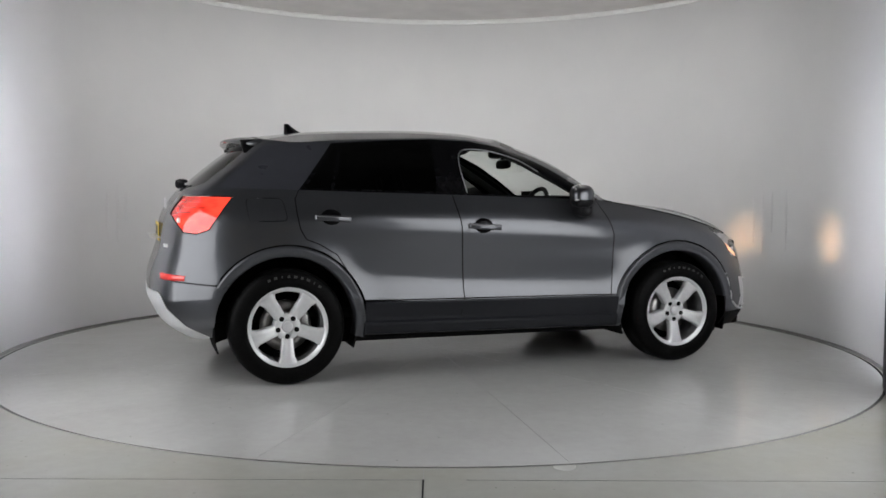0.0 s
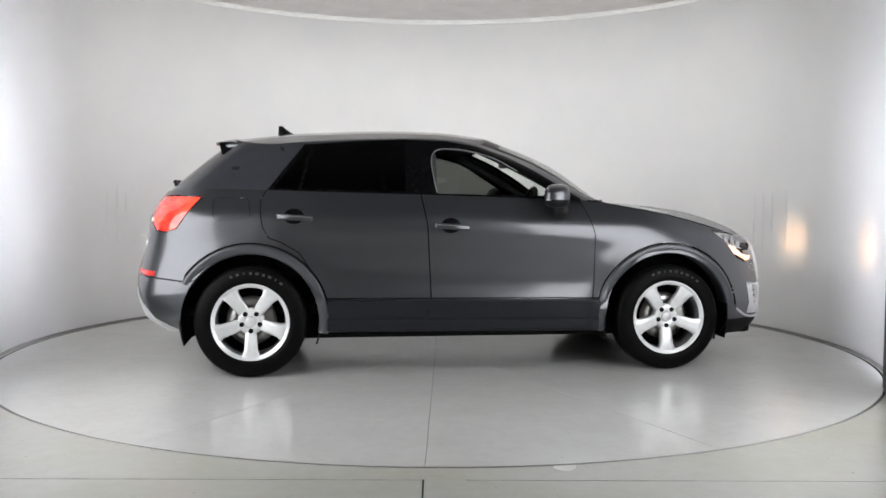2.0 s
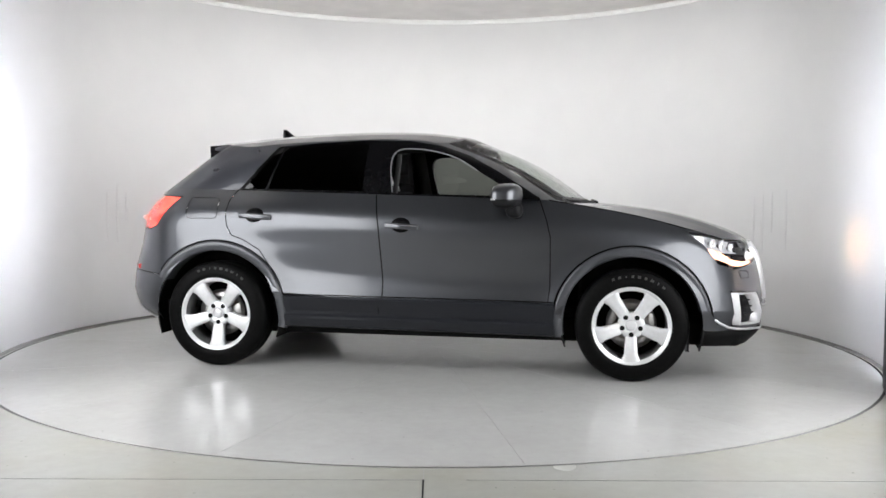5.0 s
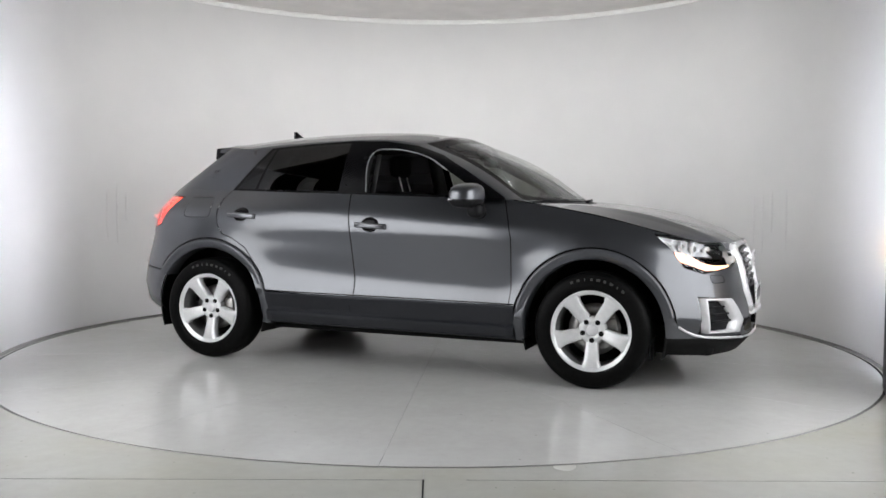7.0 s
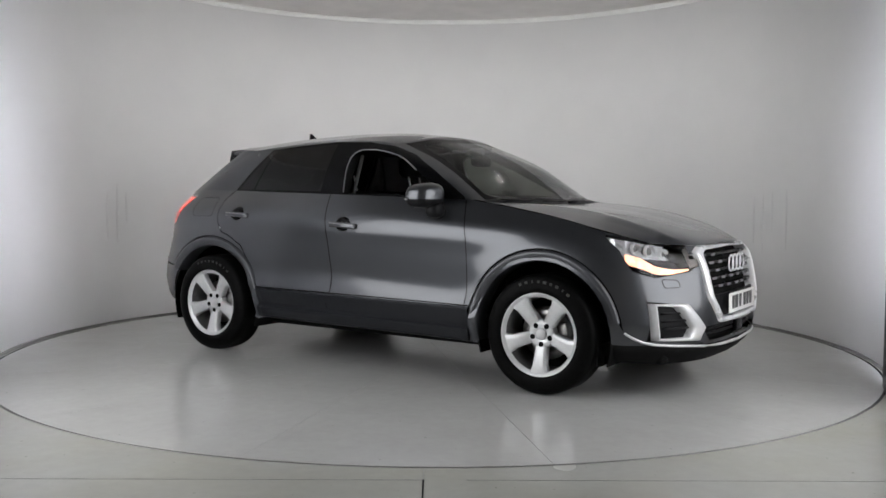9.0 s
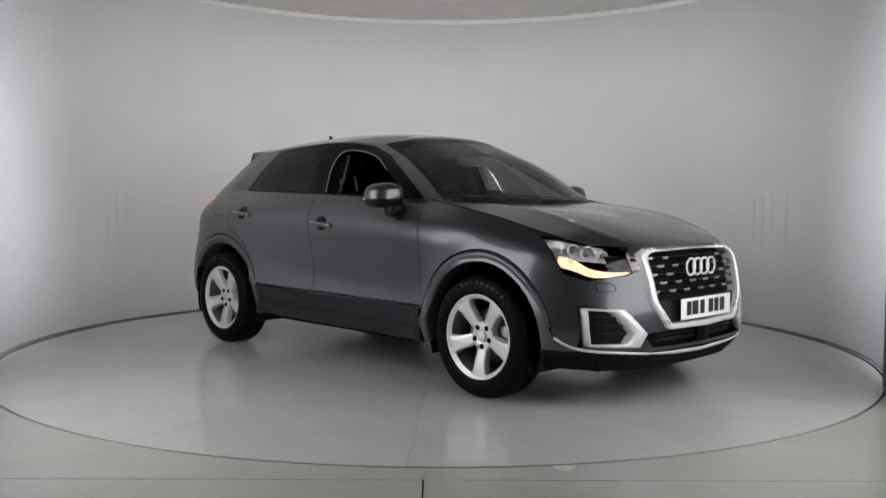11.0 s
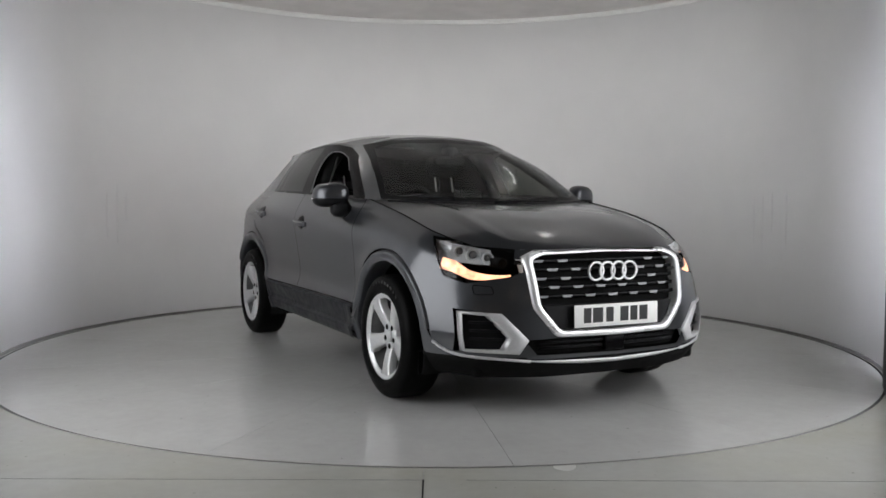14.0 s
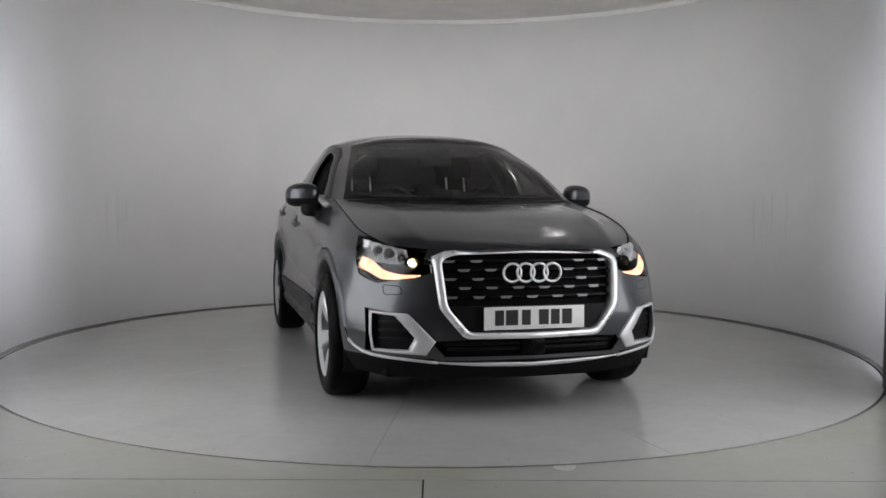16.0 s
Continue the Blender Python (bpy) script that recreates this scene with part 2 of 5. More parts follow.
def claim(bm, poly, number, layer, axes=(0, 2), where=None, only=None):
    """Gives the faces inside poly a number of their own."""
    score(bm, poly, axes, where)
    for f in bm.faces:
        c = f.calc_center_median()
        if where and not where(c):
            continue
        if only is not None and f[layer] not in only:
            continue
        if inside((c[axes[0]], c[axes[1]]), poly):
            f[layer] = number


def grow(poly, d):
    """The outline moved outwards by d."""
    n = len(poly)
    area = sum(poly[i - 1][0] * poly[i][1] - poly[i][0] * poly[i - 1][1] for i in range(n))
    sgn = 1 if area > 0 else -1
    out = []
    for i in range(n):
        p, q, r = poly[i - 1], poly[i], poly[(i + 1) % n]
        d1, d2 = Vector((q[0] - p[0], q[1] - p[1])).normalized(), Vector((r[0] - q[0], r[1] - q[1])).normalized()
        n1, n2 = Vector((d1.y, -d1.x)) * sgn, Vector((d2.y, -d2.x)) * sgn
        m = (n1 + n2)
        m = m / max(0.35, m.length_squared / 2) if m.length > 1e-6 else n1
        out.append((q[0] + m.x * d, q[1] + m.y * d))
    return out


def rounded(poly, r, n=4):
    """The outline with its corners rounded."""
    out = []
    k = len(poly)
    for i in range(k):
        p, q, s = (Vector(poly[j % k]) for j in (i - 1, i, i + 1))
        a, b = (p - q), (s - q)
        ra = min(r, a.length * 0.45, b.length * 0.45)
        a, b = q + a.normalized() * ra, q + b.normalized() * ra
        for j in range(n + 1):
            t = j / n
            out.append(tuple(a * (1 - t) ** 2 + q * 2 * t * (1 - t) + b * t ** 2))
    return out


def pieces(bm, layer, number, sides, sink=0.0, thick=0.0):
    """Mesh of the faces with that number, on the given sides (1: left, -1: right), with the whole surface's normals."""
    faces = [f for f in bm.faces if f[layer] == number]
    vs, fs, ns = [], [], []
    for s in sides:
        at = {}
        for f in faces:
            ring = []
            for v in f.verts:
                if v not in at:
                    at[v] = len(vs)
                    n = sum((g.normal * g.calc_area() for g in v.link_faces), Vector()).normalized()
                    c = v.co - n * sink
                    vs.append((c.x, c.y * s, c.z))
                    ns.append((n.x, n.y * s, n.z))
                ring.append(at[v])
            fs.append(ring if s > 0 else ring[::-1])
    if thick:
        k, base = len(vs), list(fs)
        count = {}
        for f in base:
            for i in range(len(f)):
                e = (f[i - 1], f[i])
                count[tuple(sorted(e))] = count.get(tuple(sorted(e)), 0) + 1
        for i in range(k):
            vs.append(tuple(np.array(vs[i]) - np.array(ns[i]) * thick))
            ns.append(ns[i])
        for f in base:
            for i in range(len(f)):
                a, b = f[i - 1], f[i]
                if count[tuple(sorted((a, b)))] == 1:
                    fs.append((b, a, a + k, b + k))
    return vs, fs, ns


def islands(bm, layer, number, first):
    """Numbers the separate islands of one piece from first upwards."""
    rest = {f for f in bm.faces if f[layer] == number}
    while rest:
        heap = [rest.pop()]
        while heap:
            f = heap.pop()
            f[layer] = first
            for e in f.edges:
                for g in e.link_faces:
                    if g in rest:
                        rest.discard(g)
                        heap.append(g)
        first += 1


def panel(name, bm, layer, number, material, parent, sides=(-1,), label="", sink=0.0, thick=0.0):
    vs, fs, ns = pieces(bm, layer, number, sides, sink, thick)
    me = bpy.data.meshes.new(name)
    me.from_pydata(vs, [], fs)
    me.materials.append(material)
    me.polygons.foreach_set("use_smooth", [True] * len(me.polygons))
    if not thick:
        me.normals_split_custom_set_from_vertices(ns)
    ob = new(name, me)
    ob.parent = parent
    if label:
        tagged(ob, label)
    return ob


def superegg(c, half, e=0.6, nu=28, nv=16):
    bm = bmesh.new()
    rows = []
    pw = lambda v: math.copysign(abs(v) ** e, v)
    for j in range(nv + 1):
        v = -math.pi / 2 + math.pi * j / nv
        row = []
        for i in range(nu):
            u = 2 * math.pi * i / nu
            row.append(bm.verts.new((c[0] + half[0] * pw(math.cos(v)) * pw(math.cos(u)), c[1] + half[1] * pw(math.cos(v)) * pw(math.sin(u)), c[2] + half[2] * pw(math.sin(v)))))
        rows.append(row)
    for a, b in zip(rows, rows[1:]):
        for i in range(nu):
            k = (i + 1) % nu
            bm.faces.new((a[i], a[k], b[k], b[i]))
    bmesh.ops.remove_doubles(bm, verts=bm.verts, dist=1e-5)
    bmesh.ops.recalc_face_normals(bm, faces=bm.faces)
    return bm


# ---- the booth ----
WALL_AT, WALL_R, WALL_TOP = (-0.005, 0.085), 3.015, 2.90
DISC_R = 2.9375
WALL_FROM, WALL_TO = -22.5, 193.5


def arc_wall(name, r0, r1, z0, z1, a0, a1, n, material, label):
    prof = [(z0, r0), (z1, r0), (z1, r1), (z0, r1), (z0, r0)]
    bm = lathe(prof, n, "z", (*WALL_AT, 0), a0, a1)
    return tagged(part(name, bm, material), label, "wall", kind="structure")


def build_booth():
    wall = arc_wall("wall_round", WALL_R, WALL_R + 0.06, 0.0, WALL_TOP, WALL_FROM, WALL_TO, 160, WALL, "white curved booth wall with faint vertical creases")
    arc_wall("trim_ceiling", WALL_R - 0.012, WALL_R + 0.07, WALL_TOP, WALL_TOP + 0.045, WALL_FROM, WALL_TO, 160, TRIM, "white trim strip under the booth ceiling")
    wall_creases(wall)
    # dark sheet standing for the shaded gap between the turntable's rim and the foot of the wall
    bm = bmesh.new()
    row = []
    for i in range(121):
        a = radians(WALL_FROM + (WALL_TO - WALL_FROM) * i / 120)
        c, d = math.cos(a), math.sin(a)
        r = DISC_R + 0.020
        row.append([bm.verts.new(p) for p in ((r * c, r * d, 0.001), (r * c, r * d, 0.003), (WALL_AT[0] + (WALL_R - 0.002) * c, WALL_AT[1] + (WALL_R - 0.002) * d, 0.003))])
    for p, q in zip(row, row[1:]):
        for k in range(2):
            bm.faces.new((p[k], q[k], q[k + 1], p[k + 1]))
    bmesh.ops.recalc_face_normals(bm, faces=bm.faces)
    tagged(part("foot_gap_shade", bm, GAP_SHADE), "dark grey sheet laid for the shaded gap at the booth wall's foot", "trim", kind="structure")
    bm = bmesh.new()
    rim = [((WALL_R + 0.1) * math.cos(radians(a)), (WALL_R + 0.1) * math.sin(radians(a))) for a in range(-14, 195, 2)]
    prism(rim, 0.06, lambda a, b, d: (a + WALL_AT[0], b + WALL_AT[1], WALL_TOP + 0.046 + d), bm)
    tagged(part("ceiling", bm, CEIL, smooth=False), "plain warm grey booth ceiling", "ceiling", kind="structure")
    # hall floor with a round hole for the turntable
    bm = bmesh.new()
    n = 160
    inner = [bm.verts.new(((DISC_R + 0.012) * math.cos(2 * math.pi * i / n), (DISC_R + 0.012) * math.sin(2 * math.pi * i / n), 0)) for i in range(n)]
    outer = []
    for i in range(n):
        c, s = math.cos(2 * math.pi * i / n), math.sin(2 * math.pi * i / n)
        k = 12.0 / max(abs(c), abs(s))
        outer.append(bm.verts.new((k * c, k * s, 0)))
    for i in range(n):
        j = (i + 1) % n
        bm.faces.new((inner[i], outer[i], outer[j], inner[j]))
    for lo, hi, mat, words in (((-0.049, -6.2, -0.03), (-0.042, -3.10, 0.0012), JOINT, "thin dark joint in the hall floor"),
                               ((-0.047, -3.096, -0.03), (-0.044, -DISC_R - 0.03, 0.0012), SEAM, "faint filled joint in the hall floor"),
                               ((-2.6, -3.1035, -0.03), (-0.052, -3.0995, 0.001), SEAM, "faint filled joint across the hall floor"),
                               ((0.12, -3.1035, -0.03), (2.6, -3.0995, 0.001), SEAM, "faint filled joint across the hall floor")):
        tagged(part("floor_joint", boxed(lo, hi), mat, smooth=False), words, "joint", kind="structure")
    tagged(part("floor", bm, FLOOR, smooth=False), "worn pale grey painted hall floor with stains", "floor", kind="structure")
    bm = lathe([(-0.05, DISC_R + 0.013), (-0.002, DISC_R + 0.013), (-0.002, DISC_R + 0.011), (-0.05, DISC_R + 0.011)], 160, "z")
    tagged(part("trim_turntable", bm, JOINT), "dark steel edge ring round the turntable", "trim", kind="structure")
    bm = boxed((-3.2, -3.2, -0.08), (3.2, 3.2, -0.045))
    tagged(part("turntable_pit", bm, JOINT, smooth=False), "dark pit under the turntable", "pit", kind="structure")
    # the hall that closes the place
    bm = bmesh.new()
    for lo, hi in (((-9, 6.0, 0), (9, 6.2, 5)), ((-9.2, -11, 0), (-9, 6.2, 5)), ((9, -11, 0), (9.2, 6.2, 5)), ((-9.2, -11.2, 0), (9.2, -11, 5)), ((-9.2, -11.2, 5), (9.2, 6.2, 5.2))):
        box(bm, lo, hi)
    tagged(part("wall_hall", bm, HALL, smooth=False), "dark plain hall walls and roof", "wall", kind="structure")


def wall_creases(wall):
    """Faint upright creases in the wall covering."""
    for x, z0, z1 in ((-.363, .72, 1.14), (-.352, .66, 1.20), (-.342, .85, 1.12), (.352, .70, 1.12), (.362, .62, 1.15), (.372, .80, 1.16), (.388, .66, 1.18)):
        d = Vector((x, 1.0, 0)).normalized()
        o = Vector((EYE[0] - WALL_AT[0], EYE[1] - WALL_AT[1], 0))
        b = o.dot(d)
        hit = o + d * (-b + math.sqrt(b * b - o.length_squared + (WALL_R - .001) ** 2))
        a = math.atan2(hit.y, hit.x)
        bm = superegg((0, 0, .5 * (z0 + z1)), (.0028, .016, .5 * (z1 - z0)), 1.0, 10, 10)
        ob = part("crease", bm, WALL, wall)
        ob.matrix_basis = pose(WALL_AT[0] + hit.x, WALL_AT[1] + hit.y, 0, 0, 0, math.degrees(a))


def build_turntable():
    top = empty("turntable", "round grey painted turntable in wedge plates", "turntable")
    n, step = 14, 2 * math.pi / 14
    gap = 0.0008
    R = DISC_R - 0.005
    out = [(gap * 3, 0.0)]
    for i in range(13):
        a = -step / 2 + step * i / 12
        out.append((R * math.cos(a), R * math.sin(a)))
    # shrink the wedge by the joint
    w = [(gap / math.sin(step / 2), 0)] + [(x, y - math.copysign(gap, y) if abs(y) > gap * 4 else y) for x, y in out[1:]]
    wedge = to_mesh("plate", prism(w, -0.04, lambda a, b, d: (a, b, d)), DISC, smooth=False)
    for i in range(n):
        ob = new("plate", wedge)
        ob.matrix_basis = pose(0, 0, 0, 0, 0, -98.0 + 360.0 / n * (i + 0.5))
        ob.parent = top
    part("hub_ring", lathe([(-0.044, 0.0), (-0.044, R)], 64, "z"), JOINT, top)
    return top


def softbox(x, y, turn, half):
    """A tall softbox at the front corner of the booth."""
    p = empty("softbox", "tall white softbox lamp standing beside the open booth front", "softbox", "booth softboxes", m=pose(x, y, 0, 0, 0, turn))
    part("diffuser", boxed((-half, 0.03, 0.42), (half, 0.04, 2.75)), PANEL, p, "glowing white diffuser", smooth=False)
    part("housing", boxed((-half - 0.04, -0.12, 0.38), (half + 0.04, 0.028, 2.79), 0.01), PLASTIC, p, "black housing")
    for s in (-1, 1):
        part("foot", boxed((s * 0.9 - 0.03, -0.30, 0), (s * 0.9 + 0.03, 0.1, 0.385), 0.006), PLASTIC, p)
    return p


def wall_wing(deg, way, name):
    """Added straight end of the round wall, out of view. In it stands an added strip lamp behind a shade board, so that
    its light grazes along the wall.
    """
    a = radians(deg)
    # local x runs back along the wall, local y points into the booth
    m = Matrix.Translation((WALL_AT[0] + WALL_R * math.cos(a), WALL_AT[1] + WALL_R * math.sin(a), 0)) @ Matrix.Rotation(a + (-way) * math.pi / 2, 4, "Z")
    put = lambda lo, hi: boxed((lo[0], min(-lo[1] * way, -hi[1] * way), lo[2]), (hi[0], max(-lo[1] * way, -hi[1] * way), hi[2]))
    tagged(part(name, put((0.001, -0.06, 0), (0.85, 0, WALL_TOP)), WALL, smooth=False, m=m), "white straight end added to the booth wall, out of view", "wall", kind="structure")
    # added lamp that brightens the wall's edges; the board blocks its wider throw
    p = empty("wall_edge_fill", "tall narrow strip lamp added out of view, behind a black shade board", "strip light", "booth strip lights", m=m)
    part("tube_cover", put((0.60, 0.006, 0.50), (0.608, 0.057, 2.80)), STRIP, p, "glowing tube cover", smooth=False)
    part("channel_back", put((0.612, 0.004, 0.0), (0.64, 0.066, 2.84)), PLASTIC, p, smooth=False)
    part("shade_board", put((0.30, 0.060, 0.0), (0.612, 0.064, 2.84)), PLASTIC, p, "black board added to block the strip lamp's wider light", smooth=False)
    return p


def hall_lamp(x, y, z):
    """A small warm bulb on a cord in the dark hall."""
    p = empty("hall_lamp", "small warm bulb on a black cord in the dark hall", "lamp", "hall lamps", m=pose(x, y, z))
    part("bulb", superegg((0, 0, 0), (.05, .05, .035), 1.0, 12, 8), WARM, p, "warm glowing bulb")
    part("cord", tube([(0, 0, .03), (0, 0, 5.0 - z)], .006, 6), PLASTIC, p)


def wall_fill_ring():
    """Added unseen round ceiling lamp; its glowing band faces outwards and down, at the wall."""
    p = empty("wall_fill_ring", "round white ceiling ring light added out of view to wash the booth wall", "ceiling light", m=pose(*WALL_AT, 0.036))
    part("glow_band", lathe([(2.905, 1.44), (2.830, 1.355)], 96, "z", (0, 0, 0), 17, 163), RING, p, "glowing white band")
    # added visor, blocks the band's light from the ceiling beside it
    part("visor", lathe([(2.905, 1.44), (2.906, 1.60), (2.909, 1.60), (2.909, 1.44)], 96, "z", (0, 0, 0), 17, 163), TRIM, p, "white visor added to keep the band's light off the ceiling")
    part("housing", lathe([(2.908, 1.25), (2.822, 1.25), (2.822, 1.352), (2.905, 1.434)], 96, "z", (0, 0, 0), 17, 163), TRIM, p, "white housing")
    return p


build_booth()
TURNTABLE = build_turntable()
softbox(2.17, -2.83, 65.0, 1.05)
softbox(-2.22, -2.62, -66.6, 1.2)
wall_wing(WALL_FROM, 1, "wall_end_east")
wall_wing(WALL_TO, -1, "wall_end_west")
wall_fill_ring()
for _x, _y, _z in ((-3.0, -9.2, 2.5), (-1.1, -9.6, 2.1), (0.9, -9.0, 2.6), (2.6, -9.5, 2.2), (4.2, -8.8, 3.0), (0.2, -9.8, 1.5)):
    hall_lamp(_x, _y, _z)


# ---- the car: x forward, y left, z up, origin between the axles on the ground ----
GREY_METAL = plain("dull_barrel", (0.16, 0.16, 0.16), 0.5, metal=0.5, vary=0.2, scale=20)
LETTER = plain("faded_letter_grey", (0.022, 0.022, 0.022), 0.7, vary=0.4, scale=120)
JOINT_BLACK = plain("shut_line_black", (0.004, 0.004, 0.004), 0.7, spec=0.1)
AXLE, TRACK, WHEEL_R = 1.3005, 0.80, 0.334
STEPS = (8, 6, 8, 12, 12, 14, 20, 12, 12, 8, 8, 8)


def ring_bottom():
    return spline([(-1.86, 0, .27), (-1.86, .45, .27), (-1.80, .70, .27), (-1.68, .80, .28), (-1.3, .84, .27), (-.85, .84, .265), (-.2, .845, .26),
                   (.8, .845, .25), (1.3, .84, .23), (1.65, .80, .215), (1.9, .68, .205), (2.03, .42, .20), (2.07, 0, .20)], STEPS)


def ring_sill():
    return spline([(-1.98, 0, .35), (-1.97, .45, .35), (-1.90, .74, .35), (-1.70, .86, .35), (-1.3, .875, .35), (-.85, .868, .345), (-.2, .866, .335),
                   (.8, .866, .315), (1.3, .875, .31), (1.68, .85, .30), (1.93, .73, .29), (2.09, .45, .28), (2.13, 0, .275)], STEPS)


def ring_flare():
    return spline([(-2.05, 0, .47), (-2.03, .45, .47), (-1.93, .76, .48), (-1.72, .87, .50), (-1.3, .895, .50), (-.85, .897, .485), (-.2, .897, .437),
                   (.8, .895, .395), (1.3, .89, .42), (1.70, .865, .42), (1.94, .75, .41), (2.10, .45, .40), (2.15, 0, .40)], STEPS)


def ring_waist():
    return spline([(-2.045, 0, .60), (-2.03, .45, .60), (-1.92, .75, .60), (-1.72, .865, .62), (-1.3, .885, .63), (-.85, .872, .60), (-.2, .860, .56),
                   (.8, .868, .53), (1.3, .885, .54), (1.70, .86, .54), (1.93, .74, .53), (2.10, .45, .53), (2.145, 0, .53)], STEPS)


def ring_middle():
    return spline([(-1.99, 0, .78), (-1.975, .45, .78), (-1.89, .72, .78), (-1.72, .845, .79), (-1.3, .885, .79), (-.85, .880, .78), (-.2, .878, .76),
                   (.8, .880, .74), (1.3, .885, .74), (1.68, .85, .70), (1.90, .73, .66), (2.08, .45, .66), (2.12, 0, .66)], STEPS)


def ring_shoulder():
    return spline([(-1.955, 0, .97), (-1.94, .45, .97), (-1.87, .68, .97), (-1.71, .82, .97), (-1.3, .875, .965), (-.85, .887, .965), (-.2, .893, .930),
                   (.8, .885, .90), (1.3, .855, .88), (1.66, .825, .81), (1.87, .71, .765), (2.05, .45, .765), (2.085, 0, .765)], STEPS)


BELT = [(-1.86, 0, 1.115), (-1.84, .45, 1.115), (-1.76, .62, 1.12), (-1.6, .70, 1.13), (-1.22, .735, 1.125), (-.85, .775, 1.115), (-.2, .805, 1.10),
        (.80, .765, 1.07), (1.3, .775, .985), (1.62, .75, .905), (1.83, .66, .845), (2.0, .42, .83), (2.04, 0, .835)]


def arch_bulge(p):
    """The fenders swell a little round each wheel."""
    out = np.array(p, float)
    for ax, amount in ((-AXLE, 0.010), (AXLE, 0.014)):
        d = math.hypot(p[0] - ax, p[2] - WHEEL_R)
        k = math.exp(-((d - 0.45) / 0.07) ** 2) if d > 0.45 else 1.0
        if p[1] > 0.6:
            out[1] += amount * k
    return out


def lower_shell():
    rings = [f() for f in (ring_bottom, ring_sill, ring_flare, ring_waist, ring_middle, ring_shoulder)] + [spline(BELT, STEPS)]
    cols = []
    for i in range(len(rings[0])):
        c = [r[i] for r in rings]
        col = spline(c[0:3], 5)[:-1] + spline(c[2:7], 7)
        cols.append([arch_bulge(p) for p in col])
    return grid_mesh(cols)


G_STEPS = (6, 6, 6, 12, 12, 20, 14, 10, 8, 8)


def glasshouse():
    foot = spline([BELT[0], (-1.84, .40, 1.116), BELT[2], BELT[3], BELT[4], BELT[5], BELT[6], (.35, .795, 1.086), (.80, .765, 1.07), (.98, .45, 1.055), (1.05, 0, 1.05)], G_STEPS)
    mid = spline([(-1.66, 0, 1.285), (-1.64, .38, 1.285), (-1.55, .57, 1.28), (-1.42, .62, 1.28), (-1.12, .665, 1.285), (-.80, .70, 1.28), (-.22, .725, 1.285),
                  (.20, .715, 1.275), (.46, .675, 1.275), (.62, .42, 1.30), (.68, 0, 1.30)], G_STEPS)
    top = spline([(-1.44, 0, 1.455), (-1.42, .38, 1.45), (-1.36, .50, 1.43), (-1.2, .555, 1.415), (-1.0, .575, 1.428), (-.75, .595, 1.442), (-.25, .61, 1.456),
                  (-.02, .605, 1.445), (.10, .575, 1.43), (.20, .36, 1.475), (.24, 0, 1.488)], G_STEPS)
    rows = []
    for a, b, c in zip(foot, mid, top):
        rows.append(spline([a, b, c], 8))
    return grid_mesh(rows), top


ROOF_LINE = ((-1.46, 1.455), (-1.1, 1.503), (-0.7, 1.525), (-0.4, 1.533), (-0.1, 1.527), (0.05, 1.515), (0.25, 1.488))


def roof_height(x):
    xs, zs = zip(*ROOF_LINE)
    pts = spline([(a, b) for a, b in ROOF_LINE], 8)
    return float(np.interp(x, [p[0] for p in pts], [p[1] for p in pts]))


def roof_skin(edge):
    rows = []
    for p in edge:
        row = []
        for j in range(13):
            v = j / 12
            zc = roof_height(p[0])
            k = 1 - (1 - v) ** 2.6
            row.append((p[0], p[1] * (1 - v), p[2] + (zc - p[2]) * k))
        rows.append(row)
    return grid_mesh(rows)


def bonnet_skin():
    """Patch between the windscreen foot, the wing tops and the nose."""
    side = spline(BELT[7:11], 12)
    nose = spline([BELT[10], BELT[11], BELT[12]], 10)[::-1]
    cowl = spline([(.80, .765, 1.07), (.98, .45, 1.055), (1.05, 0, 1.05)], 10)[::-1]
    mid = spline([(1.05, 0, 1.05), (1.30, 0, 1.030), (1.60, 0, .985), (1.85, 0, .915), (2.0, 0, .858), (2.04, 0, .835)], [8, 8, 8, 6, 6])
    n, k = len(side), len(nose)
    mid = [np.array([np.interp(i / (n - 1), np.linspace(0, 1, len(mid)), [m[a] for m in mid]) for a in range(3)]) for i in range(n)]
    rows = []
    for i in range(n):
        u = i / (n - 1)
        row = []
        for j in range(k):
            v = j / (k - 1)
            p = (1 - v) * mid[i] + v * side[i] + (1 - u) * cowl[j] + u * nose[j]
            p = p - ((1 - u) * (1 - v) * mid[0] + (1 - u) * v * side[0] + u * (1 - v) * mid[-1] + u * v * side[-1])
            crown = 0.022 * math.sin(math.pi * u) ** 0.7 * math.sin(math.pi * min(1, v * 1.02))
            crease = 0.012 * math.exp(-((v - 0.62) / 0.05) ** 2) * math.sin(math.pi * min(1.0, u * 1.0))
            row.append((p[0], p[1], p[2] + crown + crease))
        rows.append(row)
    return grid_mesh(rows)


def circle_poly(cx, cz, r, n, a0=0, a1=360):
    return [(cx + r * math.cos(radians(a0 + (a1 - a0) * i / n)), cz + r * math.sin(radians(a0 + (a1 - a0) * i / n))) for i in range(n)]


FRONT_DOOR = [(-.209, .300), (-.211, .56), (-.234, .91), (-.262, 1.07), (-.275, 1.2), (.65, 1.2), (.735, 1.09), (.79, .95), (.815, .85), (.815, .55), (.795, .39), (.80, .285)]
REAR_DOOR = [(-.868, .30), (-.868, .47), (-.905, .59), (-1.01, .75), (-1.12, .815), (-1.19, .84), (-1.225, .90), (-1.24, .99), (-1.238, 1.07), (-1.20, 1.135), (-1.15, 1.2),
             (-.283, 1.2), (-.270, 1.07), (-.242, .91), (-.219, .56), (-.217, .302)]
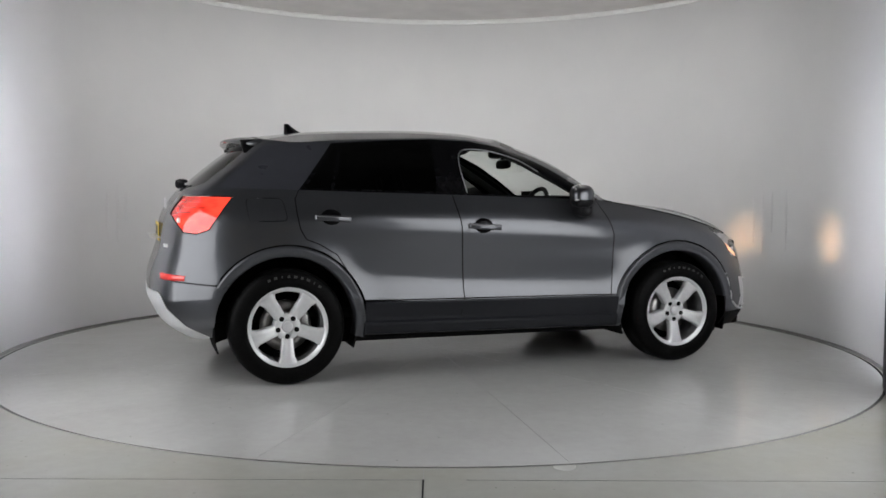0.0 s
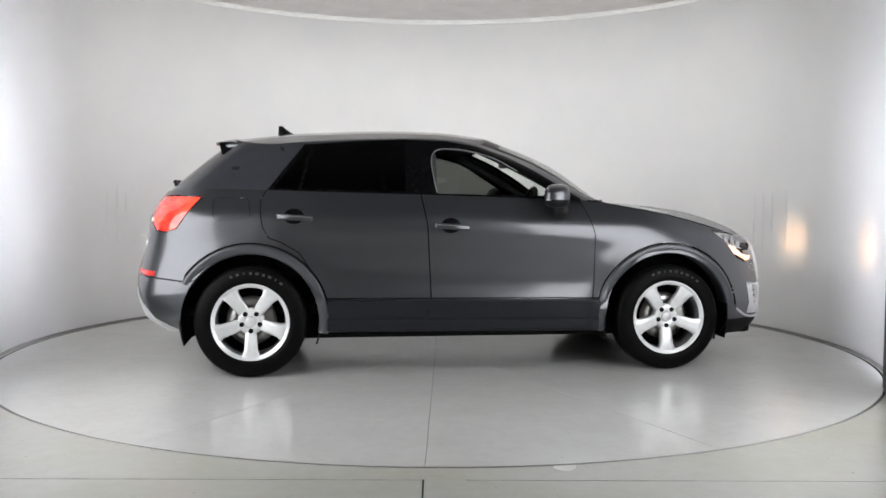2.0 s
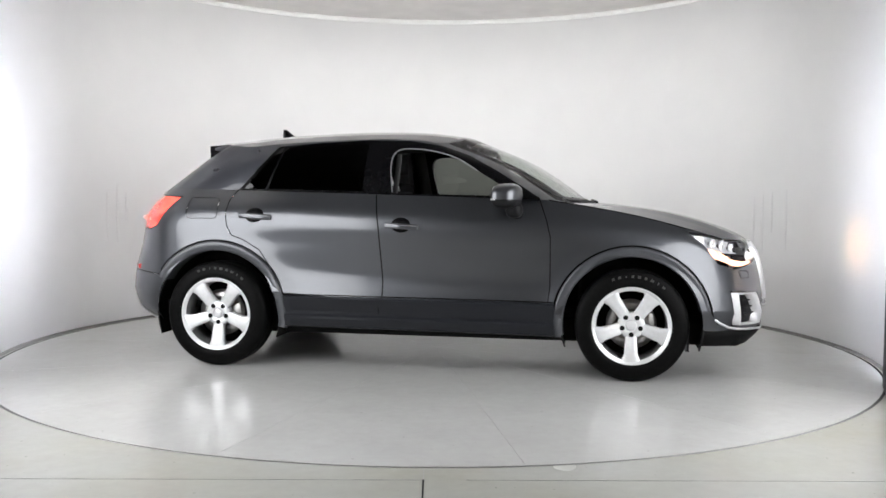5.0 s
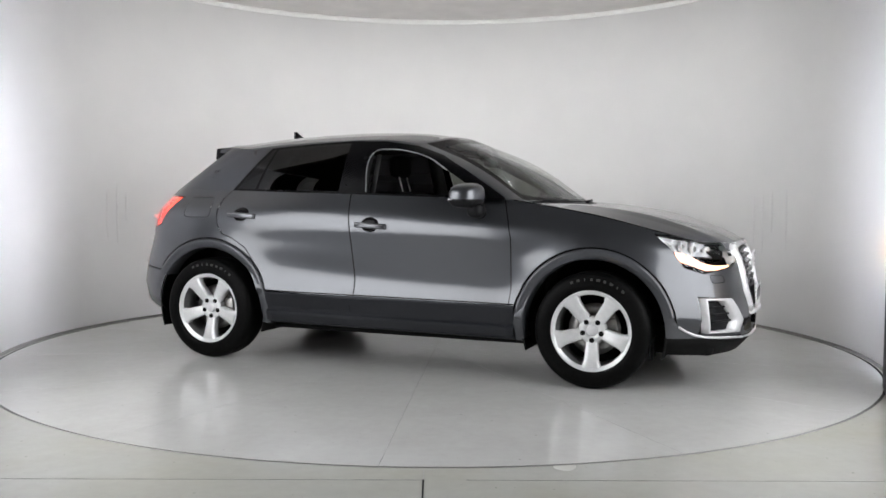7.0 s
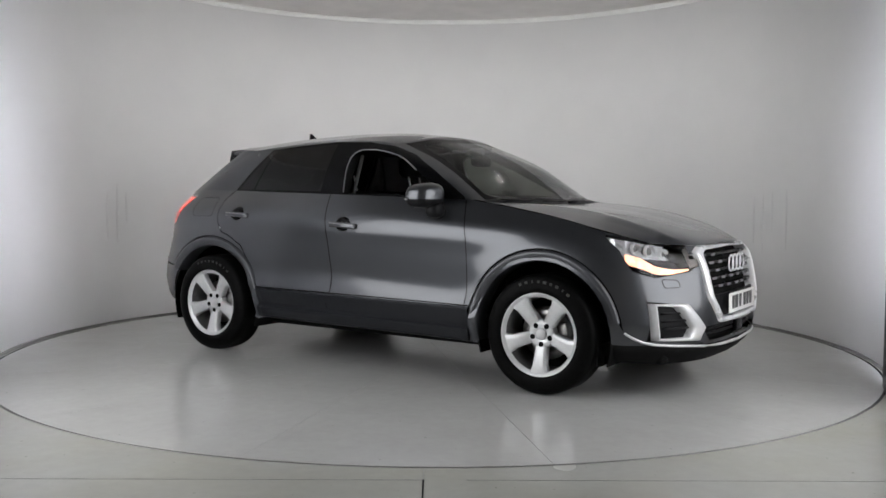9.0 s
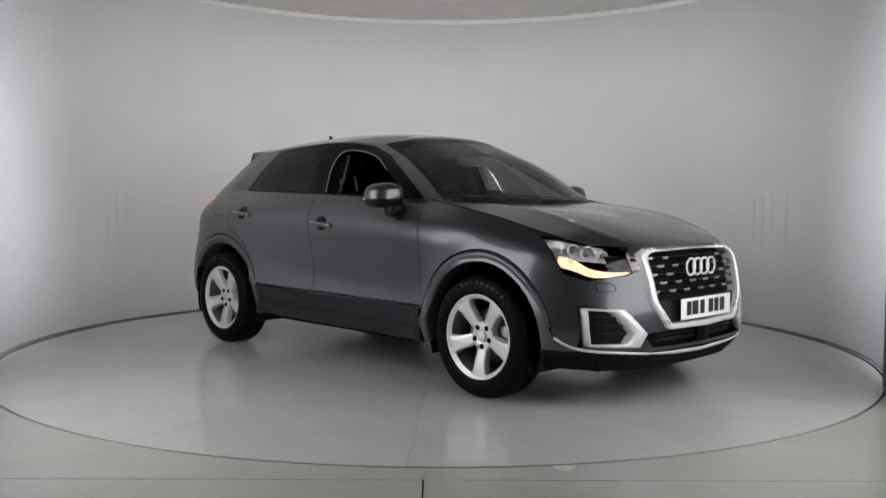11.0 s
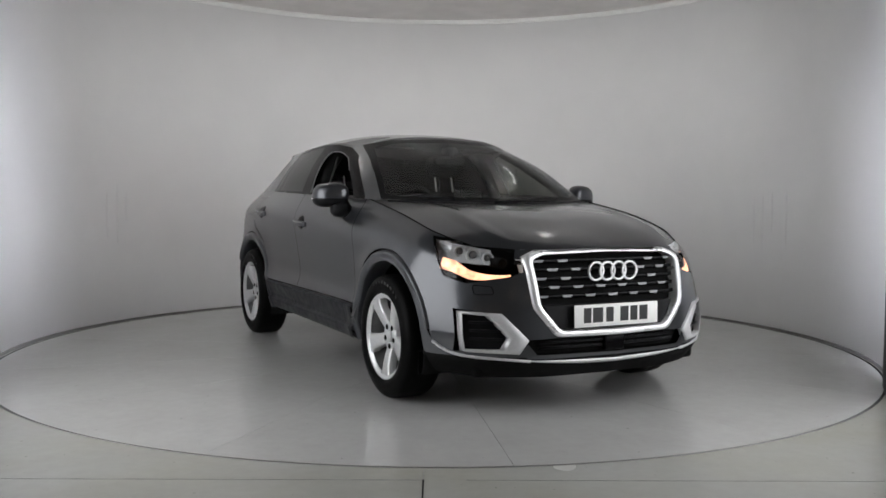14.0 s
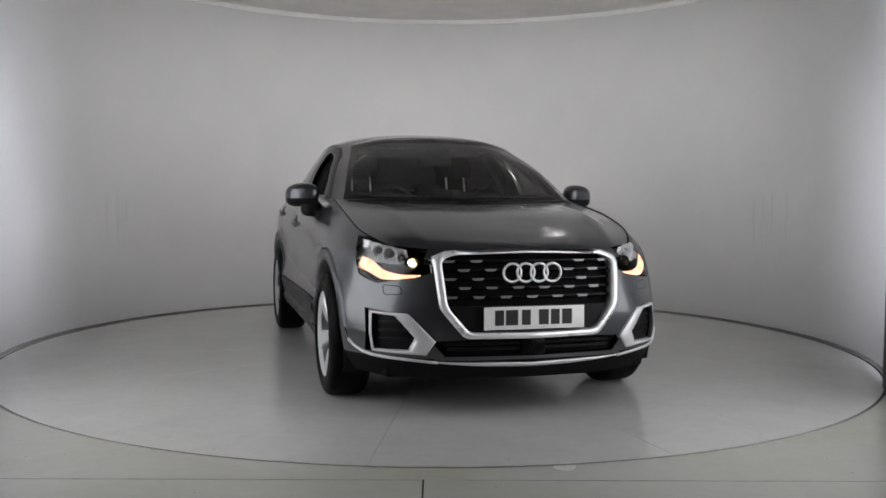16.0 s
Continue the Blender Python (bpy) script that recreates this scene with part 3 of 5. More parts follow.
HEAD_SIDE = [(1.630, .885), (1.72, .815), (1.80, .705), (1.90, .672), (2.02, .70), (2.06, .745), (2.06, .80), (1.86, .852), (1.75, .872)]
TAIL = [(-1.60, 1.078), (-1.66, 1.005), (-1.735, .895), (-1.80, .872), (-1.865, .880), (-1.905, .945), (-1.93, 1.0), (-1.90, 1.078), (-1.80, 1.084)]


def symmetric(half):
    return half + [(-a, b) for a, b in half[::-1]]


GRILLE = symmetric([(0, .838), (.40, .828), (.485, .795), (.462, .56), (.445, .54), (.345, .415), (0, .412)])
GRILLE = [p for i, p in enumerate(GRILLE) if i == 0 or math.dist(p, GRILLE[i - 1]) > 1e-4][:-1]


def build_body(car):
    # -- lower shell --
    bm = lower_shell()
    L = bm.faces.layers.int.new("piece")
    bm.faces.ensure_lookup_table()
    bmesh.ops.recalc_face_normals(bm, faces=bm.faces)
    if sum(f.normal.y * f.calc_area() for f in bm.faces) < 0:
        bmesh.ops.reverse_faces(bm, faces=bm.faces)
    L = bm.faces.layers.int["piece"]
    side = lambda c: c.y > 0.5
    front = lambda c: c.x > 1.55
    nose = lambda c: c.x > 1.75
    rear = lambda c: c.x < -1.5
    claim(bm, [(-2.3, .10), (-2.3, .62), (-1.98, .62), (-1.93, .60), (-1.709, .586), (-1.60, .585), (-1.60, .10)], 9, L, where=rear)
    claim(bm, [(2.4, .10), (2.4, .69), (1.80, .69), (1.60, .705), (1.55, .55), (1.55, .10)], 10, L, where=front)
    for poly, num in ((REAR_DOOR, 2), (FRONT_DOOR, 1)):
        claim(bm, grow(poly, .006), 20, L, where=side)
        claim(bm, poly, num, L, where=side)
    claim(bm, [(-1.0, .24), (-.95, .30), (.80, .283), (.86, .24)], 3, L, where=side, only=(0,))
    flap = rounded([(-1.523, 1.072), (-1.316, 1.073), (-1.299, .945), (-1.514, .944)], .03)
    claim(bm, grow(flap, .003), 20, L, where=side)
    claim(bm, flap, 4, L, where=side)
    claim(bm, grow(TAIL, .006), 20, L, where=rear)
    claim(bm, TAIL, 5, L, where=lambda c: c.x < -1.5 and c.y > 0.52)
    for f in bm.faces:
        if f[L] == 20 and f.calc_center_median().x < -1.5 and f.calc_center_median().y < 0.5:
            f[L] = 0
    claim(bm, grow(HEAD_SIDE, .006), 20, L, where=lambda c: c.x > 1.55 and c.y > 0.50)
    claim(bm, HEAD_SIDE, 6, L, where=lambda c: c.x > 1.55 and c.y > 0.508)
    # nose openings, seen from the front
    claim(bm, [(-.01, .838), (.40, .832), (.487, .797), (.462, .55), (.345, .415), (-.01, .412)], 7, L, axes=(1, 2), where=nose)
    claim(bm, [(-.01, .405), (.30, .405), (.50, .395), (.44, .322), (-.01, .318)], 8, L, axes=(1, 2), where=nose)
    fog = [(.785, .545), (.60, .52), (.478, .40), (.53, .345), (.785, .335)]
    claim(bm, fog, 11, L, axes=(1, 2), where=nose)
    claim(bm, [(.20, -1), (.20, 2), (3, 2), (3, -1)], 13, L, where=side, only=(0,))
    claim(bm, [(1.55, .1), (2.4, .1), (2.4, .300), (1.90, .303), (1.70, .308), (1.55, .312)], 16, L, where=front)
    cap = rounded([(.705, .658), (.632, .652), (.628, .618), (.703, .615)], .012)
    claim(bm, grow(cap, .003), 20, L, axes=(1, 2), where=nose)
    claim(bm, cap, 10, L, axes=(1, 2), where=nose)
    skid = [(-2.08, .53), (-2.08, .40), (-1.99, .325), (-1.88, .262), (-1.73, .255), (-1.73, .285), (-1.86, .350), (-1.955, .44), (-1.995, .53)]
    claim(bm, skid, 12, L, where=lambda c: c.x < -1.7)
    claim(bm, [(-1.60, .586), (-1.709, .586), (-1.93, .606), (-1.985, .628), (-1.985, .620), (-1.93, .598), (-1.709, .578), (-1.60, .578)], 20, L, where=rear)
    clad = [(-.89, .478), (-.211, .431), (.80, .389), (.86, .386), (.86, .2), (-.89, .2)]
    claim(bm, clad, 14, L, where=side, only=(1,))
    claim(bm, clad, 15, L, where=side, only=(2,))
    # wheel openings
    for ax in (-AXLE, AXLE):
        arch = circle_poly(ax, WHEEL_R, .412, 20, 0, 189) + [(ax - .412, .1), (ax + .412, .1)]
        groove = circle_poly(ax, WHEEL_R, .477, 22, *((6, 192) if ax > 0 else (-12, 150)))
        groove += circle_poly(ax, WHEEL_R, .455, 22, *((192, 6) if ax > 0 else (150, -12)))
        claim(bm, groove, 20, L, where=lambda c: c.y > 0.55)
        claim(bm, arch, 30, L, where=lambda c: c.y > 0.55)
    bmesh.ops.delete(bm, geom=[f for f in bm.faces if f[L] == 30], context="FACES")
    bmesh.ops.dissolve_degenerate(bm, dist=0.0006, edges=bm.edges[:])
    bm.normal_update()
    islands(bm, L, 0, 40)
    for s in (-1, 1):
        for number in sorted({f[L] for f in bm.faces if f[L] >= 40}):
            panel("body_side", bm, L, number, PAINT, car, (s,))
    for s in (-1, 1):
        panel("front_wing", bm, L, 13, PAINT, car, (s,))
        door = panel("front_door", bm, L, 1, PAINT, car, (s,))
        door2 = panel("rear_door", bm, L, 2, PAINT, car, (s,))
        panel("sill", bm, L, 3, PLASTIC, car, (s,))
        panel("shut_line", bm, L, 20, JOINT_BLACK, car, (s,), sink=0.010)
        panel("cladding", bm, L, 14, CLAD, door, (s,), sink=0.008)
        panel("cladding", bm, L, 15, CLAD, door2, (s,), sink=0.008)
        panel("door_card", bm, L, 1, CABIN, door, (s,), sink=0.05)
        panel("door_card", bm, L, 2, CABIN, door2, (s,), sink=0.05)
        door_handle(door, s, -.195, .913, .872)
        door_handle(door2, s, -1.145, .966, .866)
        if s < 0:
            panel("fuel_flap", bm, L, 4, PAINT, car, (s,))
        else:
            panel("wing_skin", bm, L, 4, PAINT, car, (s,))
        panel("tail_light", bm, L, 5, RED, car, (s,), "red tail light, lit")
        panel("lamp_bowl", bm, L, 6, GLOSS, car, (s,), sink=0.17)
        panel("tail_housing", bm, L, 5, JOINT_BLACK, car, (s,), sink=0.003)
        panel("headlight", bm, L, 6, LENS, car, (s,), "clear headlight with a lit amber strip")
        panel("fog_recess", bm, L, 11, PLASTIC, car, (s,), sink=0.03)
    panel("rear_scuff_plate", bm, L, 12, SATIN, car, (-1, 1), "silver rear scuff plate", sink=-0.004)
    panel("front_bumper", bm, L, 10, PAINT, car, (-1, 1))
    # shadow under the bumper, put into this panel's black colour
    panel("bumper_underside", bm, L, 16, UNDER, car, (-1, 1), "lower edge of the front bumper, coloured black for its shadow")
    panel("rear_bumper", bm, L, 9, PAINT, car, (-1, 1))
    panel("grille_back", bm, L, 7, UNDER, car, (-1, 1), sink=0.05)
    panel("lower_intake", bm, L, 8, UNDER, car, (-1, 1), sink=0.04)
    bm.free()

    # -- glasshouse --
    bm, edge = glasshouse()
    bmesh.ops.recalc_face_normals(bm, faces=bm.faces)
    if sum(f.normal.y * f.calc_area() for f in bm.faces) < 0:
        bmesh.ops.reverse_faces(bm, faces=bm.faces)
    L = bm.faces.layers.int.new("piece")
    bm.faces.ensure_lookup_table()
    flank = lambda c: c.y > 0.50 and -1.75 < c.x < 0.80
    # black frame round the side windows
    claim(bm, [(-1.215, 1.10), (-1.205, 1.128), (-.985, 1.412), (-.68, 1.435), (-.36, 1.450), (-.1, 1.443), (.11, 1.413), (.29, 1.352), (.47, 1.255), (.617, 1.165), (.745, 1.085), (.75, 1.05)], 1, L, where=flank)
    claim(bm, [(-1.17, 1.135), (-.965, 1.400), (-.945, 1.402), (-1.02, 1.132)], 2, L, where=flank)
    claim(bm, [(-1.0, 1.132), (-.925, 1.403), (-.66, 1.424), (-.36, 1.437), (-.365, 1.12)], 3, L, where=flank)
    win = [(-.165, 1.108), (-.200, 1.295), (-.190, 1.352), (-.155, 1.385), (-.05, 1.392), (.06, 1.378), (.21, 1.335), (.35, 1.255), (.50, 1.165), (.60, 1.095)]
    claim(bm, win, 4, L, where=flank)
    # pillar blade behind the rear door
    claim(bm, [(-1.66, 1.10), (-1.66, 1.135), (-1.50, 1.285), (-1.40, 1.385), (-1.25, 1.402), (-.99, 1.413), (-1.205, 1.128), (-1.215, 1.10)], 5, L, where=flank)
    # windscreen and rear window
    screen = lambda c: c.x > 0.1 and front_glass(c)
    claim(bm, [(-.01, 1.04), (.65, 1.062), (.715, 1.075), (.635, 1.275), (.545, 1.43), (.37, 1.466), (-.01, 1.480)], 8, L, axes=(1, 2), where=screen)
    claim(bm, [(-.01, 1.078), (.62, 1.092), (.672, 1.105), (.605, 1.275), (.515, 1.405), (.36, 1.440), (-.01, 1.452)], 6, L, axes=(1, 2), where=screen, only=(8,))
    claim(bm, [(-.01, 1.135), (.50, 1.14), (.56, 1.16), (.52, 1.30), (.44, 1.425), (-.01, 1.44)], 7, L, axes=(1, 2), where=lambda c: c.x < -1.38)
    bmesh.ops.dissolve_degenerate(bm, dist=0.0006, edges=bm.edges[:])
    bm.normal_update()
    islands(bm, L, 0, 40)
    for s in (-1, 1):
        for number in sorted({f[L] for f in bm.faces if f[L] >= 40}):
            panel("pillar", bm, L, number, PAINT, car, (s,))
    for s in (-1, 1):
        panel("window_frame", bm, L, 1, GLOSS, car, (s,))
        panel("quarter_window", bm, L, 2, SMOKE, car, (s,), "dark tinted quarter window")
        panel("rear_side_window", bm, L, 3, SMOKE, car, (s,), "dark tinted rear side window")
        if s > 0:
            panel("front_side_window", bm, L, 4, SIDE_GLASS, car, (s,), "clear front side window, closed")
        panel("pillar_blade", bm, L, 5, BLADE, car, (s,), "matte dark grey pillar blade")
        panel("pillar_lining", bm, L, 5, CABIN, car, (s,), sink=0.02)
        for number in sorted({f[L] for f in bm.faces if f[L] >= 40}):
            panel("pillar_lining", bm, L, number, CABIN, car, (s,), sink=0.02)
    panel("windscreen_border", bm, L, 8, GLOSS, car, (-1, 1), "black windscreen border")
    panel("windscreen", bm, L, 6, CLEAR, car, (-1, 1), "clear windscreen")
    panel("rear_window", bm, L, 7, SMOKE, car, (-1, 1), "dark tinted rear window")
    bm.free()

    bm = roof_skin(edge)
    bmesh.ops.recalc_face_normals(bm, faces=bm.faces)
    if sum(f.normal.z * f.calc_area() for f in bm.faces) < 0:
        bmesh.ops.reverse_faces(bm, faces=bm.faces)
    L = bm.faces.layers.int.new("piece")
    bm.normal_update()
    panel("roof", bm, L, 0, PAINT, car, (-1, 1))
    panel("headlining", bm, L, 0, LINER, car, (-1, 1), sink=0.03)
    bm.free()
    bm = bonnet_skin()
    bmesh.ops.recalc_face_normals(bm, faces=bm.faces)
    if sum(f.normal.z * f.calc_area() for f in bm.faces) < 0:
        bmesh.ops.reverse_faces(bm, faces=bm.faces)
    L = bm.faces.layers.int.new("piece")
    bm.faces.ensure_lookup_table()
    bm.normal_update()
    panel("bonnet", bm, L, 0, PAINT, car, (-1, 1))
    bm.free()


def front_glass(c):
    """True in front of the A-pillar line."""
    k = (c.z - 1.07) / (1.43 - 1.07)
    return c.x > 0.83 - k * 0.69 - 0.02 or c.y < 0.5


def door_handle(door, s, x, z, w):
    """A body-coloured pull with a bright strip over a dark cup."""
    cup = lathe([(-0.004, 0.064), (0.003, 0.059), (0.0035, 0.03), (0.003, 0.0)], 28, "y")
    for v in cup.verts:
        px, pz = v.co.x * .95 + x + .100, v.co.z * 0.72 + z + .001
        v.co = Vector((px, s * (flank_w(px, pz) + v.co.y * .6 + .0025), pz))
    part("handle_cup", cup, GLOSS, door, "dark handle cup")
    def bar(lo_z, hi_z, d0, d1, a, b, r):
        bm = boxed((a, d0, lo_z), (b, d1, hi_z), r, 3)
        for v in bm.verts:
            t = (v.co.x - x) / .215
            base = flank_w(v.co.x, z) - 0.004
            lift = v.co.y - 0.020 * (2 * t - 1) ** 4
            v.co.y = s * (base + max(lift, 0.0))
            v.co.z -= 0.012 * t
        bmesh.ops.recalc_face_normals(bm, faces=bm.faces)
        return bm
    grip = part("handle", bar(z - .017, z + .017, .016, .044, x, x + .215, .010), PAINT, door)
    part("handle_strip", bar(z + .005, z + .010, .036, .0455, x + .012, x + .203, .002), DASH, grip, "dull silver strip")


# ---- wheels ----
def build_wheel(car, ax, s):
    """Alloy wheel with five broad spokes; local y outwards."""
    w = new("wheel")
    w.parent = car
    m = pose(ax, s * TRACK, WHEEL_R, 0, 0, 0 if s > 0 else 180)
    w.matrix_basis = m
    prof = spline([(-.096, .222), (-.114, .25), (-.110, .295), (-.096, .322), (-.075, .333), (0, .3345), (.075, .333), (.096, .322), (.110, .295), (.114, .25), (.096, .222)], 4)
    part("tyre", lathe([(p[0], p[1]) for p in prof], 72), RUBBER, w, "black rubber tyre")
    barrel = [(-.10, .222), (-.09, .205), (.05, .203), (.082, .212), (.092, .228), (.101, .236), (.104, .232), (.101, .225), (.092, .214), (.088, .208)]
    part("rim", lathe(barrel[3:], 72), ALLOY, w, "silver alloy rim")
    part("barrel", lathe(barrel[:4], 72), GREY_METAL, w, "dull grey inner barrel")
    n = 5
    for i in range(n):
        a0 = -90 + 360 / n * i
        bm = bmesh.new()
        rows = []
        for j in range(9):
            t = j / 8
            r = 0.045 + (0.219 - 0.045) * t
            half = 0.031 + 0.014 * t + 0.020 * max(0, t - 0.78) / 0.22
            y = 0.060 + 0.034 * math.sin(min(1, t * 1.05) * math.pi / 2) ** 1.0
            row = []
            for u, dy in ((-1.0, -.045), (-1.0, -.008), (-0.82, 0.0), (-.25, -.003), (.25, -.003), (.82, 0.0), (1.0, -.008), (1.0, -.045)):
                row.append(Vector((half * u, y + dy, r)))
            rows.append(row)
        turn = Matrix.Rotation(radians(-(a0 - 90)), 4, "Y")
        vs = [[bm.verts.new(turn @ p) for p in row] for row in rows]
        for a, b in zip(vs, vs[1:]):
            for k in range(7):
                bm.faces.new((a[k], a[k + 1], b[k + 1], b[k]))
        bmesh.ops.recalc_face_normals(bm, faces=bm.faces)
        part("spoke", bm, ALLOY, w)
    part("hub", lathe([(.02, .082), (.058, .080), (.066, .072), (.064, .036), (.060, .032)], 40), ALLOY, w)
    part("hub_cap", lathe([(.058, .033), (.070, .031), (.073, .026), (.074, 0.0)], 28), SATIN, w, "grey hub cap")
    for i in range(5):
        a = radians(90 + 36 + 72 * i)
        bm = lathe([(.05, .0150), (.0678, .0150), (.0680, .013), (.0680, 0)], 12, "y", (.056 * math.cos(a), 0, .056 * math.sin(a)))
        part("bolt", bm, UNDER, w, "black wheel bolt")
    for i in range(9):
        a = radians(52 + 7.5 * i)
        half = (.009, .004, .010, .008, .010, .007, .003, .009, .008)[i]
        bm = boxed((-half, .1105, .286), (half, .1130, .301))
        bmesh.ops.transform(bm, matrix=Matrix.Rotation(a - math.pi / 2, 4, "Y"), verts=bm.verts)
        part("letter_bar", bm, LETTER, w, "plain faded grey bar", smooth=False)
    part("brake_disc", lathe([(-.02, .06), (.0, .06), (.0, .150), (-.02, .150)], 40), STEEL, w)
    part("wheel_well_back", lathe([(-.105, 0.0), (-.105, .225)], 32), UNDER, w)
    bm = boxed((-.05, -.04, -.14), (.05, .012, -.06), .012)
    bm2 = Matrix.Rotation(radians(100), 4, "Y")
    bmesh.ops.transform(bm, matrix=bm2, verts=bm.verts)
    part("brake_caliper", bm, STEEL, w)
    return w


def build_arch(car, ax, s):
    """Moulded trim round a wheel opening, and the dark liner behind it."""
    bm = bmesh.new()
    rows = []
    n = 40
    FIRST, LAST = (12, 190) if ax > 0 else (-10, 149)
    for i in range(n + 1):
        a = radians(FIRST + (LAST - FIRST) * i / n)
        c, sn = math.cos(a), math.sin(a)
        row = []
        skin = flank_w(ax + .475 * c, WHEEL_R + .475 * sn) + .014
        for r, y in ((.405, .78), (.405, .886), (.411, .897), (.452, .905), (.463, .901), (.468, .870)):
            x, z = ax + r * c, WHEEL_R + r * sn
            row.append(Vector((x, s * min(y, skin - .905 + y), z)))
        rows.append(row)
    vs = [[bm.verts.new(p) for p in row] for row in rows]
    for a, b in zip(vs, vs[1:]):
        for k in range(len(a) - 1):
            bm.faces.new((a[k], a[k + 1], b[k + 1], b[k]))
    bmesh.ops.recalc_face_normals(bm, faces=bm.faces)
    part("arch_trim", bm, ARCH, car, "grey moulded wheel arch trim")
    bm = lathe([(s * .50, .42), (s * .86, .42), (s * .86, .41)], 32, "y", (ax, 0, WHEEL_R), -20, 200)
    part("arch_liner", bm, UNDER, car)
    bm = lathe([(s * .50, 0), (s * .50, .42)], 32, "y", (ax, 0, WHEEL_R), -20, 200)
    part("arch_back", bm, UNDER, car)


def build_car():
    car = empty("car", "dark grey metallic compact SUV with silver wheels on the turntable", "car")
    build_body(car)
    for ax in (AXLE, -AXLE):
        for s in (-1, 1):
            build_wheel(car, ax, s)
            build_arch(car, ax, s)
    bm = boxed((-1.60, -.70, .20), (1.95, .70, .36), .03)
    part("underbody", bm, UNDER, car)
    return car



# ---- details of the car ----
def shell_tree():
    bm = lower_shell()
    tree = BVHTree.FromBMesh(bm)
    bm.free()
    return tree


SHELL = shell_tree()


def nose_x(w, z, fallback=2.0):
    hit = SHELL.ray_cast(Vector((3, abs(w) + 1e-4, z)), Vector((-1, 0, 0)))[0]
    return hit.x if hit else fallback


def tail_x(w, z, fallback=-1.95):
    hit = SHELL.ray_cast(Vector((-3, abs(w) + 1e-4, z)), Vector((1, 0, 0)))[0]
    return hit.x if hit else fallback


def flank_w(x, z, fallback=0.86):
    hit = SHELL.ray_cast(Vector((x, 2, z)), Vector((0, -1, 0)))[0]
    return hit.y if hit else fallback


def on_corner(phi, z, off):
    """A point on the front corner, off inside the skin, phi degrees from straight ahead."""
    o, d = Vector((1.5, 0.3, z)), Vector((math.cos(radians(phi)), math.sin(radians(phi)), 0))
    hit = SHELL.ray_cast(o, d)[0]
    return (hit if hit else o + d * 0.5) - d * off


def fine(poly, step=0.04, closed=True):
    out = []
    n = len(poly)
    for i in range(n if closed else n - 1):
        a, b = Vector(poly[i]), Vector(poly[(i + 1) % n])
        k = max(1, int((b - a).length / step))
        out += [tuple(a.lerp(b, j / k)) for j in range(k)]
    return out


def band(outer, inner, put, lift, back):
    """A raised frame between two outlines of equal length; put(a, b, d) places a point d proud of the skin."""
    bm = bmesh.new()
    rows = []
    for (a, b), (c, d) in zip(outer, inner):
        m1, m2 = (a * .85 + c * .15, b * .85 + d * .15), (a * .15 + c * .85, b * .15 + d * .85)
        rows.append([bm.verts.new(p) for p in (put(a, b, -back), put(a, b, lift * .5), put(*m1, lift), put(*m2, lift), put(c, d, lift * .4), put(c, d, -back))])
    n = len(rows)
    for i in range(n):
        p, q = rows[i], rows[(i + 1) % n]
        for k in range(len(p) - 1):
            bm.faces.new((p[k], p[k + 1], q[k + 1], q[k]))
    bmesh.ops.recalc_face_normals(bm, faces=bm.faces)
    return bm


def pairs(outer, inner, step=0.04):
    """Two outlines with the same corners, cut into equally many steps."""
    o, i2 = [], []
    n = len(outer)
    for i in range(n):
        a, b, c, d = Vector(outer[i]), Vector(outer[(i + 1) % n]), Vector(inner[i]), Vector(inner[(i + 1) % n])
        k = max(1, int((b - a).length / step))
        o += [tuple(a.lerp(b, j / k)) for j in range(k)]
        i2 += [tuple(c.lerp(d, j / k)) for j in range(k)]
    return o, i2


def both(half):
    """Closed outline from its half with a >= 0, listed from top centre to bottom centre."""
    return half + [(-a, b) for a, b in half[::-1] if a > 1e-6]


def on_nose(w, z, d):
    return Vector((nose_x(w, z, 2.05) + d, w, z))


